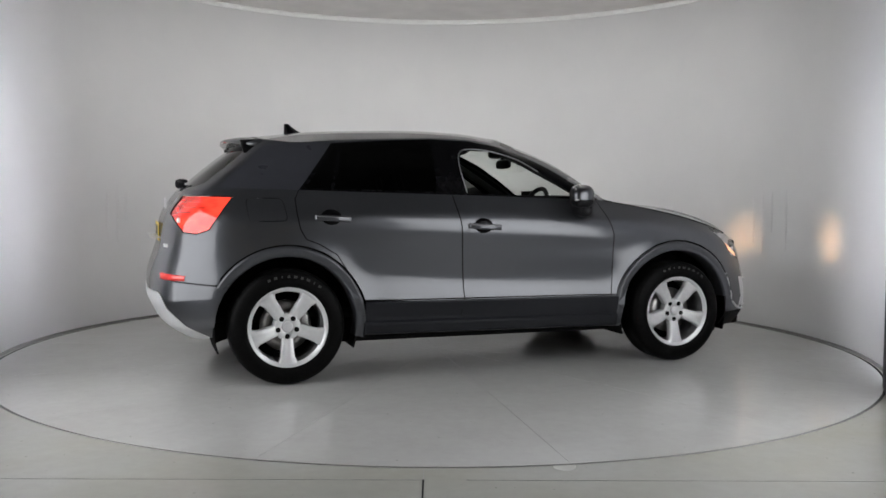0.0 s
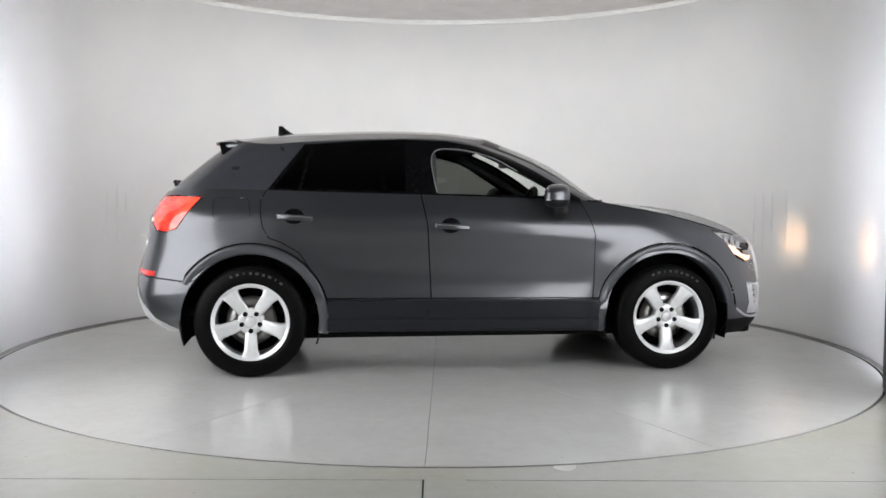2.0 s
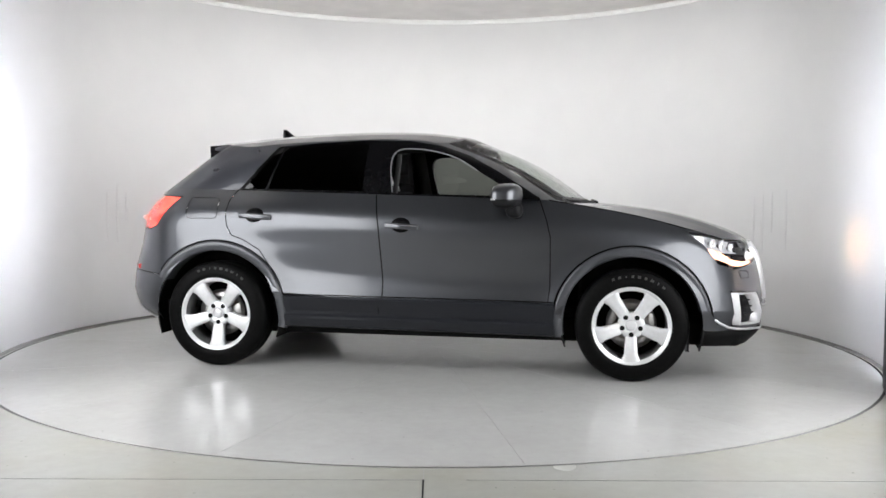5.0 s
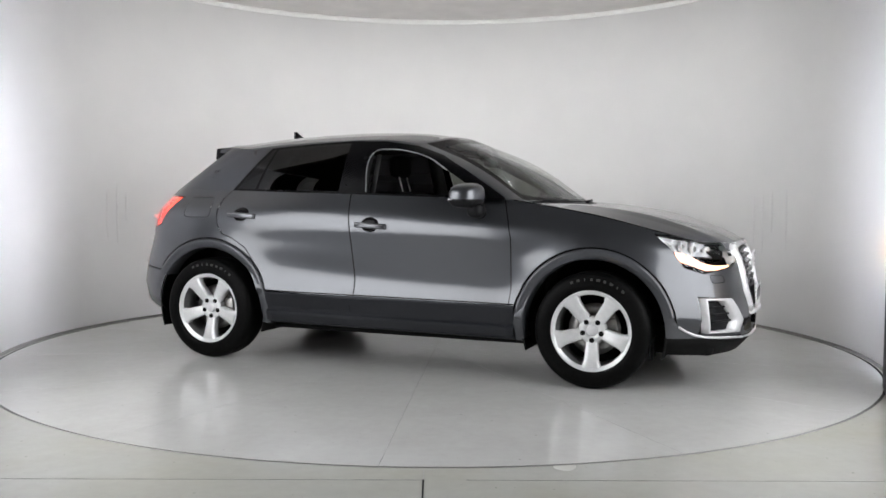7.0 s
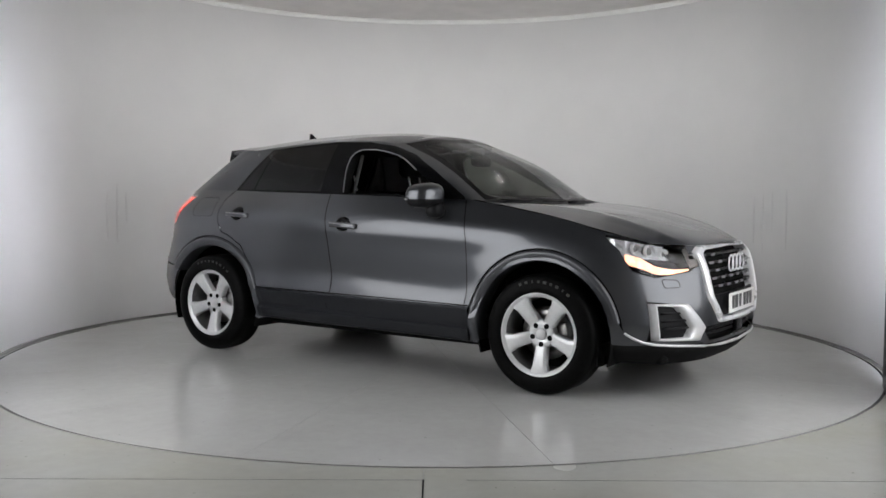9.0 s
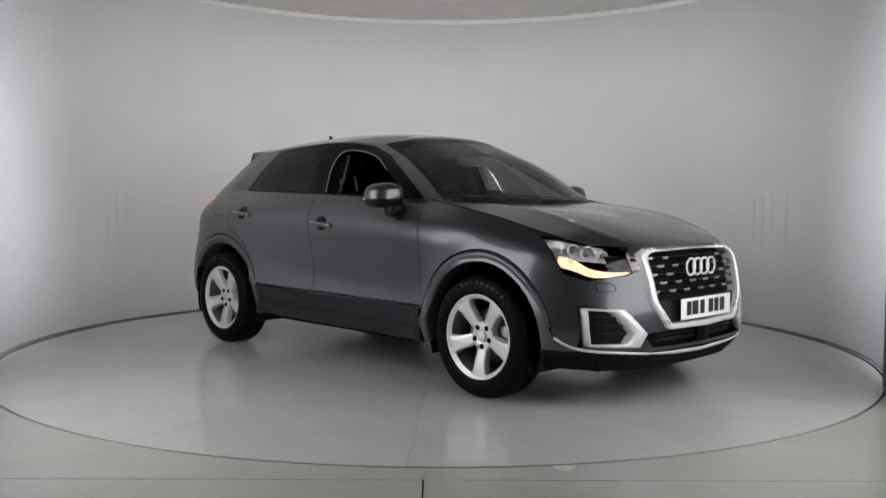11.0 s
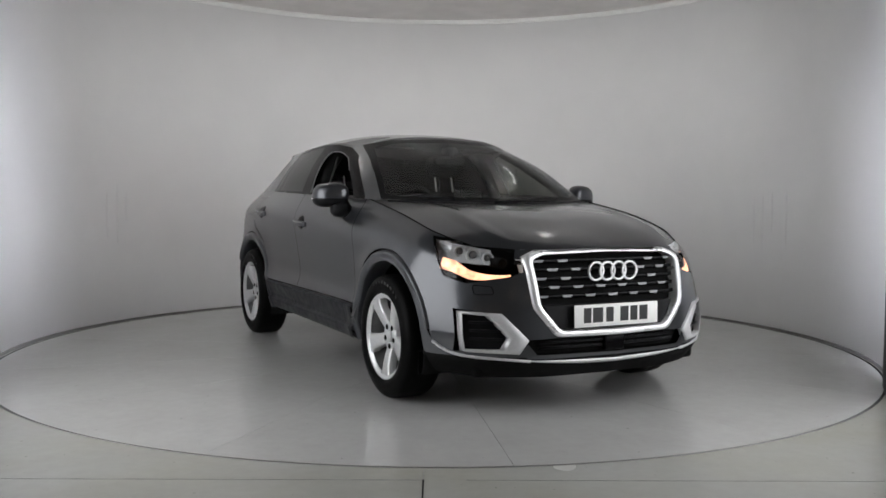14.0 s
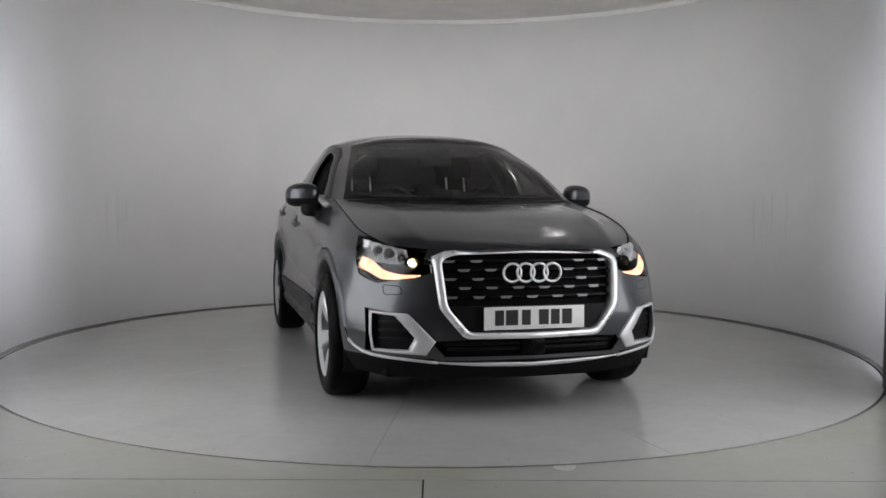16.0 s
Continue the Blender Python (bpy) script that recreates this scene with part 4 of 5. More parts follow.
def grille_parts(car):
    g = new("grille")
    g.parent = car
    outer = both(rounded_open([(0, .842), (.39, .832), (.489, .797), (.465, .55), (.348, .408), (0, .404)], 0.03))
    inner = both(rounded_open([(0, .815), (.38, .806), (.447, .780), (.428, .562), (.325, .438), (0, .434)], 0.03))
    o, i2 = pairs(outer, inner, 0.05)
    part("grille_frame", band(o, i2, on_nose, 0.020, 0.06), CHROME, g, "bright silver grille frame")
    # bars with bright dashes
    for r, z in enumerate((.775, .733, .690, .648, .604)):
        half = .438 if z > .70 else .428
        bm = bmesh.new()
        pts = [(w / 20 * half * 1.0) for w in range(-20, 21)]
        rows = []
        for w in pts:
            x = nose_x(w, z) - 0.02
            rows.append([bm.verts.new((x + dx, w, z + dz)) for dx, dz in ((-.03, .006), (0, .009), (.004, 0), (0, -.009), (-.03, -.012))])
        for a, b in zip(rows, rows[1:]):
            for k in range(4):
                bm.faces.new((a[k], a[k + 1], b[k + 1], b[k]))
        bmesh.ops.recalc_face_normals(bm, faces=bm.faces)
        bar = part("grille_bar", bm, GLOSS, g, "black grille bar")
        c = -.405 + (0.0675 if r % 2 else 0.0)
        while c < half - .03:
            if abs(c) > .165 or not .67 < z < .78:
                bm = bmesh.new()
                q = []
                for w, dz in ((c - .031, .006), (c + .031, .006), (c + .021, -.006), (c - .021, -.006)):
                    q.append((w, z + dz))
                prism(q, .006, lambda a, b, d: Vector((nose_x(a, z) - 0.0165 + d, a, b)), bm)
                part("grille_dash", bm, DASH, bar, "bright silver dash", smooth=False)
            c += .135
    # plate carrier, plate and emblem
    q = [(-.40, .560), (.40, .560), (.34, .440), (-.34, .440)]
    part("plate_carrier", prism(fine(q, .06), .02, lambda a, b, d: Vector((nose_x(a, b) - 0.012 - d, a, b))), PLASTIC, g, smooth=False)
    plate = part("number_plate", boxed((2.118, -.26, .450), (2.122, .26, .561), .0015), PLATE_W, car, "white front number plate")
    for v in plate.data.vertices:
        v.co.x += nose_x(0, .5) - 2.118 + 0.002 + (0.561 - v.co.z) * 0.02
    px = nose_x(0, .5) + 0.0068
    for a, b in ((-.205, .046), (-.150, .046), (-.105, .018), (-.068, .046), (.020, .052), (.083, .046), (.142, .052)):
        part("plate_bar", boxed((px, a, .468), (px + .001, a + b, .545)), INK, plate, "plain black bar", smooth=False)
    emblem(car, nose_x(0, .72) + 0.012, .722, 1)


def rounded_open(pts, r, n=3):
    """Rounds the corners between the first and the last point."""
    out = [pts[0]]
    for i in range(1, len(pts) - 1):
        p, q, s = (Vector(pts[j]) for j in (i - 1, i, i + 1))
        a, b = p - q, s - q
        ra = min(r, a.length * .4, b.length * .4)
        a, b = q + a.normalized() * ra, q + b.normalized() * ra
        for j in range(n + 1):
            t = j / n
            out.append(tuple(a * (1 - t) ** 2 + q * 2 * t * (1 - t) + b * t ** 2))
    return out + [pts[-1]]


def emblem(car, x, z, way):
    e = new("emblem")
    e.parent = car
    r = .0445 if way > 0 else .036
    for i in range(4):
        cy = (i - 1.5) * r * 1.56
        bm = lathe([(-.003, r - .0055), (.003, r - .0055), (.005, r), (.003, r + .0055), (-.003, r + .0055), (-.003, r - .0055)], 36, "x", (x + 0.0006 * i, cy, z))
        part("ring", bm, CHROME, e, "silver ring")


def fog_parts(car, s):
    put = lambda a, b, d: Vector((nose_x(a, b, 1.93) + d, s * a, b))
    outer = [(.765, .533), (.605, .526), (.482, .395), (.525, .328), (.755, .338), (.768, .42)]
    inner = [(.759, .521), (.662, .514), (.570, .405), (.598, .349), (.750, .348), (.762, .42)]
    o, i2 = pairs(outer, inner, .03)
    f = part("fog_surround", band(o, i2, put, 0.014, 0.03), SATIN, car, "silver bumper vent surround")
    for z in (.40, .44, .48):
        pts = [put(a, z, -.02) for a in (.58, .62, .66, .70, .728)]
        part("vent_slat", tube(pts, .006, 6), PLASTIC, f)


def headlight_parts(car, s):
    h = new("headlight_insides")
    h.parent = car
    side = lambda p: Vector((p.x, p.y * s, p.z))
    # lit strip along the foot of the lamp
    bm = bmesh.new()
    rows = []
    for i in range(19):
        phi = 25 + (63 - 25) * i / 18
        k = i / 18
        zl = .702 - .020 * math.sin(math.pi * min(1, k * 1.25)) + .032 * max(0, k - .55) / .45
        zh = zl + .007 + .046 * min(1, k / .75)
        rows.append([bm.verts.new(side(on_corner(phi, zl, .014))), bm.verts.new(side(on_corner(phi, zh, .024)))])
    for a, b in zip(rows, rows[1:]):
        bm.faces.new((a[0], b[0], b[1], a[1]))
    # added black copy behind the strip, blocks its light from leaking into the shell
    back = bm.copy()
    bmesh.ops.translate(back, verts=back.verts, vec=(-.006, -s * .006, 0))
    part("strip_light_block", back, UNDER, h)
    part("indicator_strip", bm, AMBER, h, "lit amber strip")
    bm = bmesh.new()
    rows = []
    for i in range(13):
        phi = 36 + (75 - 36) * i / 12
        k = i / 12
        rows.append([bm.verts.new(side(on_corner(phi, .752 + .025 * k + .095 * t * (0.75 + .25 * k), .035 + .03 * math.sin(t * math.pi) + .008 * math.sin(i * 2.1)))) for t in (0, .2, .4, .6, .8, 1)])
    for a, b in zip(rows, rows[1:]):
        for k in range(5):
            bm.faces.new((a[k], a[k + 1], b[k + 1], b[k]))
    part("reflector", bm, REFLECTOR, h, "bright reflector", smooth=False)
    # lamp barrel that throws the beam straight ahead
    by, bz = .565, .765
    bx = nose_x(by, bz) - .014
    bm = lathe([(-.172, 0.0), (-.172, .026), (0, .026), (0, .023), (-.171, .023)], 20, "x", (bx, s * by, bz))
    part("beam_barrel", bm, UNDER, h, "black lamp barrel")
    part("beam_source", lathe([(-.168, 0.0), (-.168, .0225)], 20, "x", (bx, s * by, bz)), BEAM, h, "lit lamp", smooth=False)
    for phi, z, r in ((38, .785, .026), (47, .80, .034), (56, .815, .028)):
        c = side(on_corner(phi, z, .055))
        d = side(Vector((math.cos(radians(phi * .45)), math.sin(radians(phi * .45)), 0)))
        turn = d.to_track_quat("Y", "Z").to_matrix().to_4x4()
        bm = lathe([(-.012, .004), (-.004, r * .6), (.016, r * .95), (.022, r), (.022, r * 1.12), (.0, r * 1.12)], 20)
        bmesh.ops.transform(bm, matrix=Matrix.Translation(c) @ turn, verts=bm.verts)
        part("lamp_cup", bm, REFLECTOR, h)
        bm = bmesh.new()
        bmesh.ops.create_uvsphere(bm, u_segments=14, v_segments=8, radius=r * .62)
        bmesh.ops.transform(bm, matrix=Matrix.Translation(c) @ turn, verts=bm.verts)
        part("lamp_bulb", bm, GREY_METAL, h, "dull lamp bulb")


def door_mirror(car, s):
    m = new("door_mirror")
    m.parent = car
    def shaped(cut_low, cut_high, mat, name, label, puff=0.0):
        bm = superegg((.570, .928, 1.100), (.082 + puff, .100 + puff, .073 + puff), .72)
        for v in bm.verts:
            t = (v.co.y - .83) / .2
            v.co.x -= .055 * (t - .3)
            v.co.z -= .020 * max(0, t - .4)
            v.co.y *= s
        for z, up in ((cut_low, True), (cut_high, False)):
            if z is not None:
                geom = bm.verts[:] + bm.edges[:] + bm.faces[:]
                bmesh.ops.bisect_plane(bm, geom=geom, plane_co=(0, 0, z), plane_no=(0, 0, 1), clear_inner=up, clear_outer=not up)
        bmesh.ops.recalc_face_normals(bm, faces=bm.faces)
        return part(name, bm, mat, m, label)
    shaped(1.075, None, PAINT, "mirror_cap", "")
    shaped(None, 1.070, PLASTIC, "mirror_base", "black lower shell", .001)
    shaped(None, None, PLASTIC, "mirror_core", "", -.004)
    bm = superegg((.503, .985, 1.074), (.026, .036, .008), .8, 16, 8)
    for v in bm.verts:
        v.co.x += (.985 - v.co.y) * .5
        v.co.y *= s
    part("indicator", bm, SATIN, m, "pale indicator lens")
    part("mirror_stalk", tube([(.60, s * .87, 1.05), (.605, s * .84, 1.00), (.615, s * .825, .965), (.62, s * .80, .955)], .045, 10, flat=.9), PLASTIC, m)
    bm = superegg((.600, .880, 1.012), (.052, .062, .050), .8)
    for v in bm.verts:
        v.co.y *= s
    part("mirror_foot", bm, PLASTIC, m)
    bm = superegg((.487, .935, 1.108), (.006, .070, .046), .7, 20, 8)
    for v in bm.verts:
        v.co.x -= .05 * ((v.co.y - .83) / .2 - .45) - .016
        v.co.y *= s
    part("mirror_glass", bm, REFLECTOR, m, "mirror glass")


def nose_low(car):
    # silver scuff plate
    bm = bmesh.new()
    rows = []
    for i in range(33):
        w = -.47 + .94 * i / 32
        k = abs(w) / .47
        x = nose_x(w, .285, 2.08)
        zt = .283 + .012 * k
        zb = .262 + .020 * k ** 2
        rows.append([bm.verts.new(p) for p in ((x - .02, w, zt + .004), (x + .012, w, zt), (x + .010, w, zb + .012), (x - .012, w, zb), (x - .10, w, zb - .006))])
    for a, b in zip(rows, rows[1:]):
        for k in range(4):
            bm.faces.new((a[k], a[k + 1], b[k + 1], b[k]))
    bmesh.ops.recalc_face_normals(bm, faces=bm.faces)
    part("scuff_plate", bm, SATIN, car, "silver front scuff plate")
    # dark lower lip round the corner
    for s in (-1, 1):
        bm = bmesh.new()
        rows = []
        for i in range(15):
            phi = 18 + 52 * i / 14
            rows.append([bm.verts.new((v.x, v.y * s, z)) for v, z in ((on_corner(phi, .314, .002), .314), (on_corner(phi, .308, -.005), .308), (on_corner(phi, .27, -.001), .268), (on_corner(phi, .235, .01), .225))])
        for a, b in zip(rows, rows[1:]):
            for k in range(3):
                bm.faces.new((a[k], a[k + 1], b[k + 1], b[k]))
        bmesh.ops.recalc_face_normals(bm, faces=bm.faces)
        part("bumper_lip", bm, UNDER, car, "black lower bumper lip")
        edge = [on_corner(phi, z, -.004) for phi, z in ((16, .292), (24, .300), (32, .306), (40, .311), (48, .318), (54, .330), (59, .352), (63, .378))]
        part("lip_strip", tube([(v.x, v.y * s, v.z) for v in edge], .0075, 6), SATIN, car, "thin silver edge strip")
        part("air_flap", boxed((1.62, s * .70, .185), (1.635, s * .85, .30), .003), PLASTIC, car, "black flap ahead of the wheel")
    for z in (.352, .378):
        pts = [(nose_x(w, z) - .028, w, z) for w in (-.42, -.3, -.15, 0, .15, .3, .42)]
        part("intake_slat", tube(pts, .007, 6), PLASTIC, car)
    part("radar_cover", boxed((nose_x(0, .36) - .03, -.06, .325), (nose_x(0, .36) - .004, .06, .40), .006), GLOSS, car, "dark sensor cover in the lower intake")


def sill_trim(car, s):
    """Moulded body-coloured sill: a dark recess under the doors over a proud lower ledge."""
    lines = ((.466, .003), (.461, .024), (.455, .025), (.372, .009), (.352, .011), (.338, .031), (.324, .035), (.288, .029), (.272, .020), (.262, -.01))
    bm = bmesh.new()
    rows = []
    for i in range(41):
        x = -.845 + 1.69 * i / 40
        end = min(1.0, (1 - abs(x) / .845) / .05 + .75)
        row = []
        for z, d in lines:
            zz = z - .012 * (x + .845) / 1.69
            row.append(bm.verts.new((x, s * (flank_w(x, max(zz, .30)) + d * end), zz)))
        rows.append(row)
    for a, b in zip(rows, rows[1:]):
        for k in range(len(lines) - 1):
            f = bm.faces.new((a[k], a[k + 1], b[k + 1], b[k]))
    bmesh.ops.recalc_face_normals(bm, faces=bm.faces)
    part("sill_trim", bm, CLAD, car, "dark glossy sill cladding", smooth=False)
    pts = [(x, s * (flank_w(x, .47) + .002), .473 - .012 * (x + .845) / 1.69) for x in (-.84, -.6, -.3, 0, .3, .6, .84)]
    part("trim_joint", tube(pts, .004, 6), JOINT_BLACK, car)
    pts = [(-.235, s * (flank_w(-.235, z) + d), z) for z, d in ((.455, .023), (.362, .007))]
    part("trim_joint", tube(pts, .0035, 6), JOINT_BLACK, car)


def rear_parts(car):
    # spoiler
    bm = bmesh.new()
    rows = []
    for i in range(25):
        w = -.50 + i / 24
        k = abs(w) / .50
        x0 = -1.40 + .03 * k
        z0 = roof_height(-1.40) - .045 * k ** 2.4 - .002
        x1 = -1.575 + .10 * k ** 3
        z1 = 1.445 - .035 * k ** 2.4
        rows.append([bm.verts.new(p) for p in ((x0 + .10, w, z0 + .012 - .008 * k), (x0, w, z0 + .008), (.5 * (x0 + x1), w, .5 * (z0 + z1) + .010), (x1, w, z1), (x1 - .003, w, z1 - .014), (x1 + .03, w, z1 - .024), (x0 - .01, w, z0 - .05))])
    for a, b in zip(rows, rows[1:]):
        for k in range(6):
            bm.faces.new((a[k], a[k + 1], b[k + 1], b[k]))
    for r in (rows[0], rows[-1]):
        bm.faces.new(r)
    bmesh.ops.recalc_face_normals(bm, faces=bm.faces)
    part("spoiler", bm, PAINT, car)
    for s in (-1, 1):
        q = [(-1.36, 1.435), (-1.52, 1.425), (-1.50, 1.345), (-1.42, 1.355)]
        part("spoiler_fin", prism(q, .02, lambda a, b, d: Vector((a, s * (.455 + d + (1.44 - b) * .5), b)), bevel=.004), GLOSS, car, "black spoiler fin")
    part("brake_light", boxed((-1.575, -.15, 1.424), (-1.562, .15, 1.434), .003), RED_SOFT, car, "red high brake light")
    # wiper
    w = new("rear_wiper")
    w.parent = car
    part("wiper_pivot", superegg((-1.842, 0, 1.162), (.03, .035, .03), .7), PLASTIC, w)
    part("wiper_arm", tube([(-1.850, 0, 1.182), (-1.852, -.10, 1.182), (-1.822, -.30, 1.175)], .011, 8), PLASTIC, w)
    # plate, emblem, badge
    px = tail_x(0, .865) - .006
    plate = part("number_plate", boxed((px - .003, -.26, .810), (px, .26, .921), .001), PLATE_Y, car, "yellow rear number plate")
    for a, b in ((-.205, .046), (-.150, .046), (-.105, .018), (-.068, .046), (.020, .052), (.083, .046), (.142, .052)):
        part("plate_bar", boxed((px - .0045, a, .828), (px - .0035, a + b, .903)), INK, plate, "plain black bar", smooth=False)
    part("boot_recess", boxed((px - .001, -.33, .70), (px + .012, .33, .712)), JOINT_BLACK, car)
    emblem(car, tail_x(0, 1.03) - .012, 1.03, -1)
    for i in range(5):
        y = -.50 - i * .017
        part("badge_bar", boxed((tail_x(y, .80) - .004, y - .013, .785), (tail_x(y, .80) + .002, y, .805), .001), CHROME, car, "plain silver badge bar", smooth=False)
    for s in (-1, 1):
        bm = bmesh.new()
        rows = []
        for i in range(9):
            a = .61 + .19 * i / 8
            k = i / 8
            x = tail_x(a, .62)
            rows.append([bm.verts.new((x + .004, s * a, .602)), bm.verts.new((x - .006, s * a, .606)), bm.verts.new((x - .006, s * a, .640 - .010 * k)), bm.verts.new((x + .004, s * a, .645 - .010 * k))])
        for a, b in zip(rows, rows[1:]):
            for k in range(3):
                bm.faces.new((a[k], a[k + 1], b[k + 1], b[k]))
        bmesh.ops.recalc_face_normals(bm, faces=bm.faces)
        part("reflector", bm, RED_SOFT, car, "red bumper reflector")
    for s in (-1, 1):
        t = new("tail_light_insides")
        t.parent = car
        for z in (1.050, 1.020, .990):
            pts = [(tail_x(w, z) - .0005, s * w, z) for w in (.60, .62, .64, .66, .68, .70, .72)]
            part("lamp_divider", tube(pts, .0016, 6), RED_DARK, t, "dark red divider")
        part("reversing_lens", superegg((tail_x(.66, .945) + .004, s * .66, .945), (.010, .055, .016), .7), PLATE_W, t, "white reversing lens")
    # aerial fin
    bm = bmesh.new()
    rows = []
    for j in range(7):
        t = j / 6
        z = 1.500 + .068 * t
        x0, x1 = -1.175 + .004 * t, -1.02 - .125 * t ** .6
        hw = .022 * (1 - t) ** .8 + .003
        rows.append([bm.verts.new(p) for p in ((x0, 0, z), (x0 + .02, hw, z), (.5 * (x0 + x1), hw, z), (x1, 0, z), (.5 * (x0 + x1), -hw, z), (x0 + .02, -hw, z))])
    for a, b in zip(rows, rows[1:]):
        for k in range(6):
            bm.faces.new((a[k], a[(k + 1) % 6], b[(k + 1) % 6], b[k]))
    bm.faces.new(rows[-1])
    bmesh.ops.recalc_face_normals(bm, faces=bm.faces)
    part("aerial_fin", bm, GLOSS, car, "black shark-fin aerial")


def front_wipers(car):
    for y0, y1 in ((-.62, -.05), (-.05, .48)):
        w = new("wiper")
        w.parent = car
        pts = []
        for i in range(9):
            y = y0 + (y1 - y0) * i / 8
            k = (y / .765) ** 2
            pts.append((1.050 - .24 * k + .004, y, 1.060 + .014 * k))
        part("wiper_blade", tube(pts, .009, 6), PLASTIC, w)
        part("wiper_arm", tube([(pts[0][0] + .03, y0 - .03, 1.058), (pts[4][0] + .012, pts[4][1], 1.070)], .010, 6), PLASTIC, w)
    bm = bmesh.new()
    rows = []
    for i in range(21):
        y = -.70 + 1.40 * i / 20
        k = (y / .765) ** 2
        x = 1.05 - .24 * k
        z = 1.05 + .02 * k
        rows.append([bm.verts.new(p) for p in ((x - .03, y, z + .012), (x + .02, y, z + .006), (x + .055, y, z - .002), (x + .06, y, z - .03))])
    for a, b in zip(rows, rows[1:]):
        for k in range(3):
            bm.faces.new((a[k], a[k + 1], b[k + 1], b[k]))
    bmesh.ops.recalc_face_normals(bm, faces=bm.faces)
    part("cowl", bm, PLASTIC, car, "black windscreen cowl")


def bonnet_gaps(car):
    for s in (-1, 1):
        pts = [(p[0], s * p[1], p[2] + .0015) for p in spline(BELT[7:11], 8)]
        part("bonnet_gap", tube(pts, .0035, 6), JOINT_BLACK, car)


def seal_highlights(car):
    """Seal along the rear and top edge of the front side windows, its highlight put in as dull silver colour."""
    bm, _ = glasshouse()
    tree = BVHTree.FromBMesh(bm)
    bm.free()
    line = spline([(-.170, 1.115), (-.196, 1.28), (-.188, 1.350), (-.155, 1.383), (-.05, 1.391), (.06, 1.377), (.21, 1.334), (.35, 1.254)], 4)
    for s in (-1, 1):
        pts = []
        for x, z in line:
            hit = tree.ray_cast(Vector((x, 2, z)), Vector((0, -1, 0)))[0]
            pts.append((x, s * (hit.y - .002), z))
        part("seal_highlight", tube(pts, .0042, 6), DASH, car, "window seal with its highlight as dull silver colour")


def soft_block(lo, hi, r=.03):
    return boxed(lo, hi, r, 3)


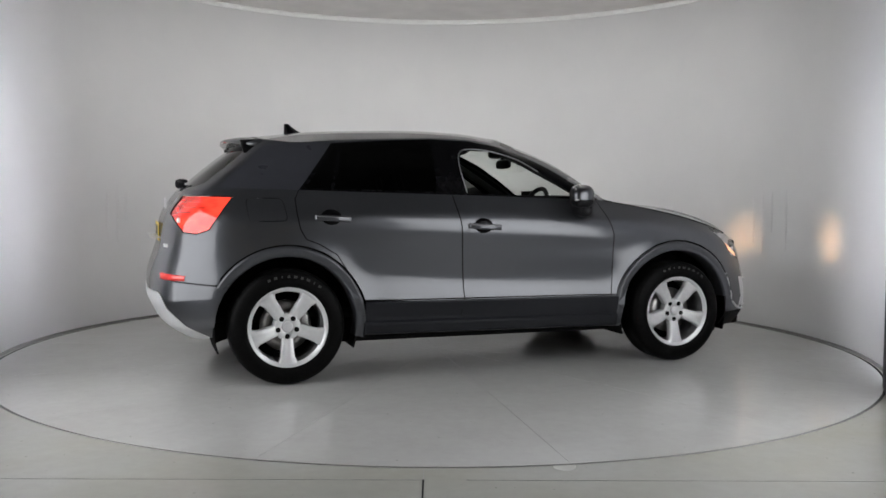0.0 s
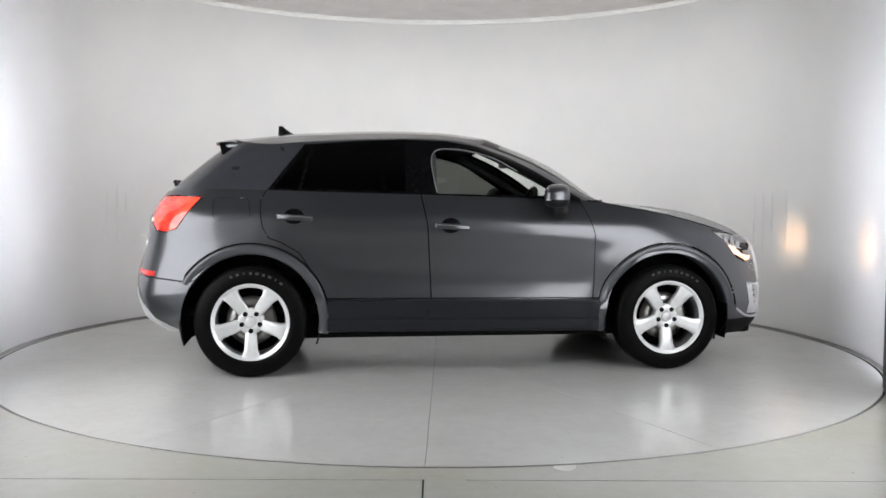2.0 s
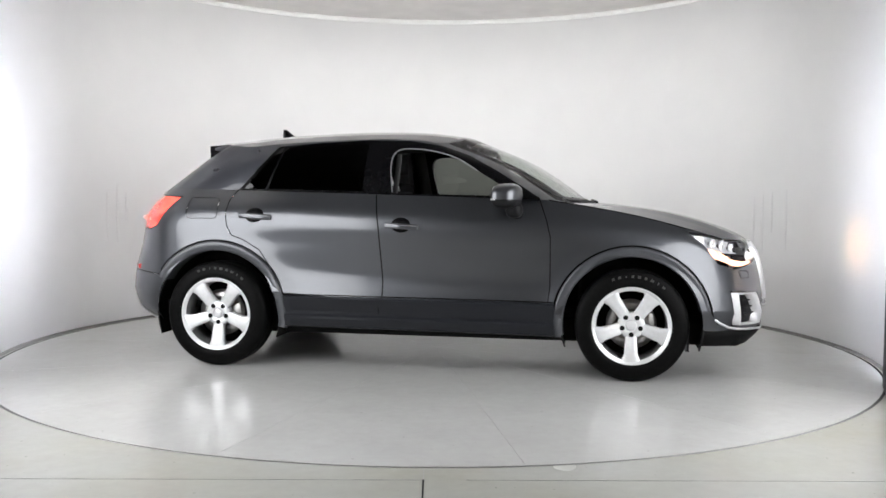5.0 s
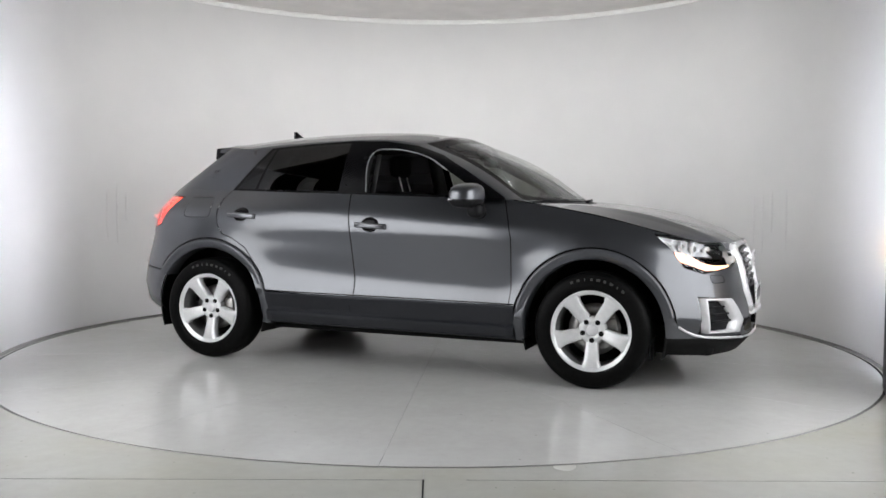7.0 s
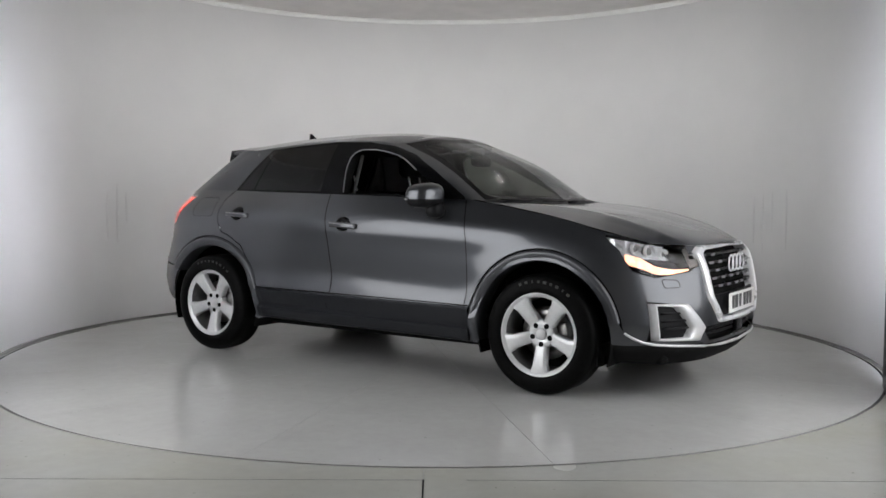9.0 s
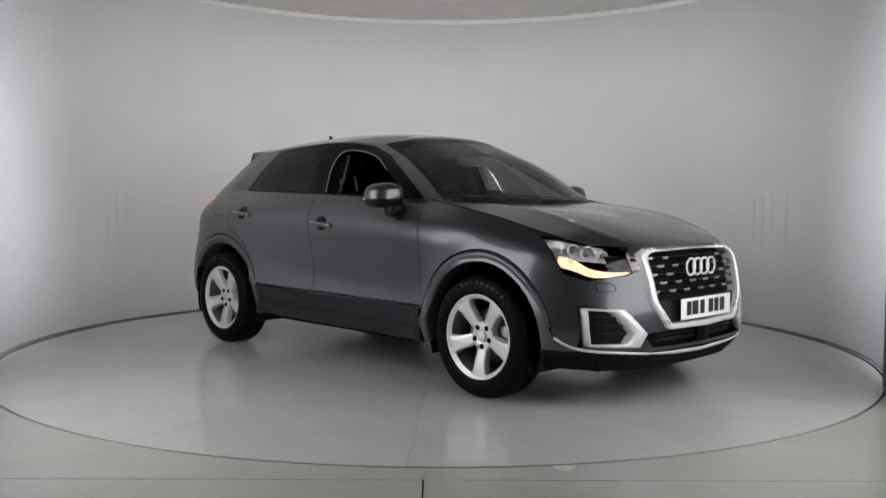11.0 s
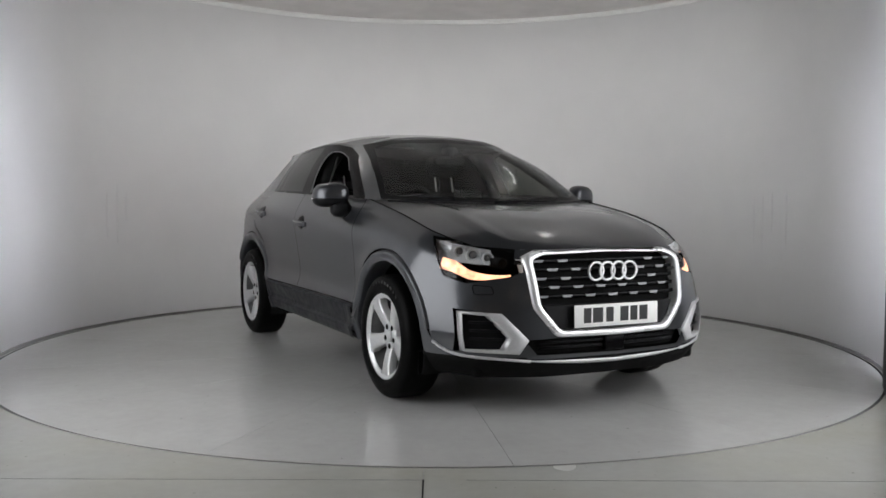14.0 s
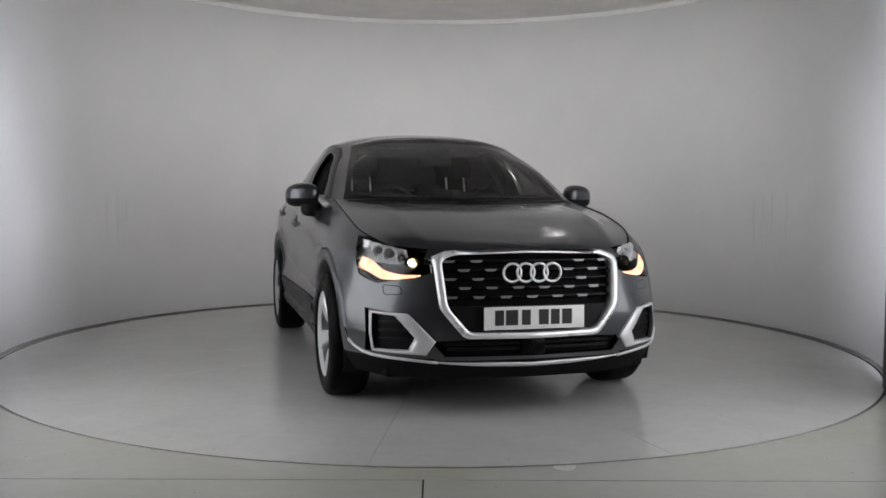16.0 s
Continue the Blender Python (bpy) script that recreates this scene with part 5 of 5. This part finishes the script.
def cabin(car):
    def tilt(bm, at, deg):
        bmesh.ops.transform(bm, matrix=Matrix.Translation(at) @ Matrix.Rotation(radians(deg), 4, "Y") @ Matrix.Translation(-Vector(at)), verts=bm.verts)
        return bm
    for y, x in ((-.36, -.06), (.36, .0)):
        seat = new("front_seat")
        seat.parent = car
        part("cushion", soft_block((x - .25, y - .25, .44), (x + .27, y + .25, .60), .05), SEAT, seat)
        back = soft_block((x - .30, y - .24, .55), (x - .16, y + .24, 1.14), .05)
        part("backrest", tilt(back, (x - .22, y, .55), -16), SEAT, seat)
        head = superegg((x - .455, y, 1.315), (.05, .135, .085), .6)
        part("headrest", head, SEAT, seat)
        for dy in (-.07, .07):
            part("headrest_post", tube([(x - .405, y + dy, 1.13), (x - .445, y + dy, 1.27)], .006, 8), CHROME, seat, "bright steel post")
    bench = new("rear_bench")
    bench.parent = car
    part("cushion", soft_block((-.95, -.62, .42), (-.45, .62, .62), .05), SEAT, bench)
    part("backrest", tilt(soft_block((-1.12, -.62, .55), (-.98, .62, 1.08), .05), (-1.05, 0, .55), -18), SEAT, bench)
    for y in (-.36, .36):
        part("headrest", superegg((-1.22, y, 1.13), (.05, .12, .07), .6), SEAT, bench)
    dash = new("dashboard")
    dash.parent = car
    prof = [(.98, 1.035), (.80, 1.052), (.66, 1.050), (.58, 1.02), (.55, .92), (.60, .80), (.70, .62), (1.0, .62)]
    part("dash_top", prism(prof, 1.40, lambda a, b, d: Vector((a, -.70 + d, b)), bevel=.01), CABIN, dash)
    part("binnacle", superegg((.66, -.36, 1.065), (.11, .17, .04), .7), CABIN, dash)
    part("screen", boxed((.60, -.10, 1.045), (.612, .10, 1.135), .004), GLOSS, dash, "black centre screen")
    for y in (-.58, .58, .12):
        part("air_vent", lathe([(0, .02), (0, .038), (-.01, .045), (.02, .045)], 20, "x", (.56, y, .97)), GLOSS, dash)
    wheel = new("steering_wheel")
    wheel.parent = car
    c = Vector((.470, -.36, .983))
    turn = Matrix.Translation(c) @ Matrix.Rotation(radians(25), 4, "Y")
    tor = lathe([(.016 * math.cos(a), .182 + .016 * math.sin(a)) for a in (2 * math.pi * i / 10 for i in range(11))], 48, "x")
    bmesh.ops.remove_doubles(tor, verts=tor.verts, dist=1e-5)
    bmesh.ops.transform(tor, matrix=turn, verts=tor.verts)
    part("wheel_rim", tor, CABIN, wheel)
    part("wheel_hub", superegg(turn @ Vector((.01, 0, 0)), (.035, .075, .065), .6), CABIN, wheel)
    for a in (0, 180, 270):
        d = Vector((0, math.cos(radians(a)), math.sin(radians(a))))
        part("wheel_spoke", tube([turn @ (d * .05), turn @ (d * .175)], .017, 8), CABIN, wheel)
    mirror = new("rear_view_mirror")
    mirror.parent = car
    part("mirror_shell", superegg((.40, -.03, 1.325), (.022, .115, .034), .6), PLASTIC, mirror)
    part("mirror_arm", tube([(.41, -.03, 1.34), (.40, -.01, 1.37), (.38, 0, 1.395)], .014, 8), PLASTIC, mirror)
    part("sensor_pod", superegg((.35, 0, 1.395), (.05, .05, .03), .7), PLASTIC, mirror)
    for s in (-1, 1):
        pts = [(.13, s * .545, 1.395), (.30, s * .60, 1.315), (.50, s * .655, 1.205), (.70, s * .70, 1.09)]
        part("pillar_trim", tube(pts, .028, 8), LINER_DARK, car)
        pts = [(-.245, s * .715, 1.08), (-.26, s * .650, 1.25), (-.27, s * .545, 1.41)]
        part("door_pillar", tube(pts, .045, 8), LINER_DARK, car)
        part("sun_visor", boxed((.02, s * .36 - .17, 1.405), (.20, s * .36 + .17, 1.422), .006), LINER_DARK, car)
    part("cabin_floor", boxed((-1.7, -.76, .36), (1.0, .76, .40)), CABIN, car)
    part("bulkhead", boxed((.98, -.70, .36), (1.0, .70, 1.03)), CABIN, car)
    part("parcel_shelf", boxed((-1.75, -.60, 1.05), (-1.15, .60, 1.07)), CABIN, car)
    # belt on the driver's side pillar
    part("seat_belt", tube([(-.17, -.60, 1.36), (-.175, -.65, 1.20), (-.18, -.70, 1.06)], .018, 6, flat=.25), BELT_GREY, car, "dark grey seat belt")


CAR = build_car()
grille_parts(CAR)
for _s in (-1, 1):
    fog_parts(CAR, _s)
    sill_trim(CAR, _s)
    headlight_parts(CAR, _s)
    door_mirror(CAR, _s)
nose_low(CAR)
rear_parts(CAR)
front_wipers(CAR)
bonnet_gaps(CAR)
seal_highlights(CAR)
cabin(CAR)


# ---- movement: the turntable carries the car round ----
def motions():
    turns = [(0, 18.94), (1.6, 9.55), (3.2, 0.11), (6.1, -16.95), (9.0, -33.93), (10.75, -44.12), (12.5, -54.25), (14.25, -64.42), (16.0, -74.55)]
    walk(TURNTABLE, [(t, pose(0, 0, 0, 0, 0, a)) for t, a in turns])
    ox, oy = 0.0581, -0.1127
    rows = []
    for t, a in turns:
        c, s = math.cos(radians(a)), math.sin(radians(a))
        rows.append((t, pose(c * ox - s * oy, s * ox + c * oy, 0, 0, 0, a)))
    walk(CAR, rows)


motions()
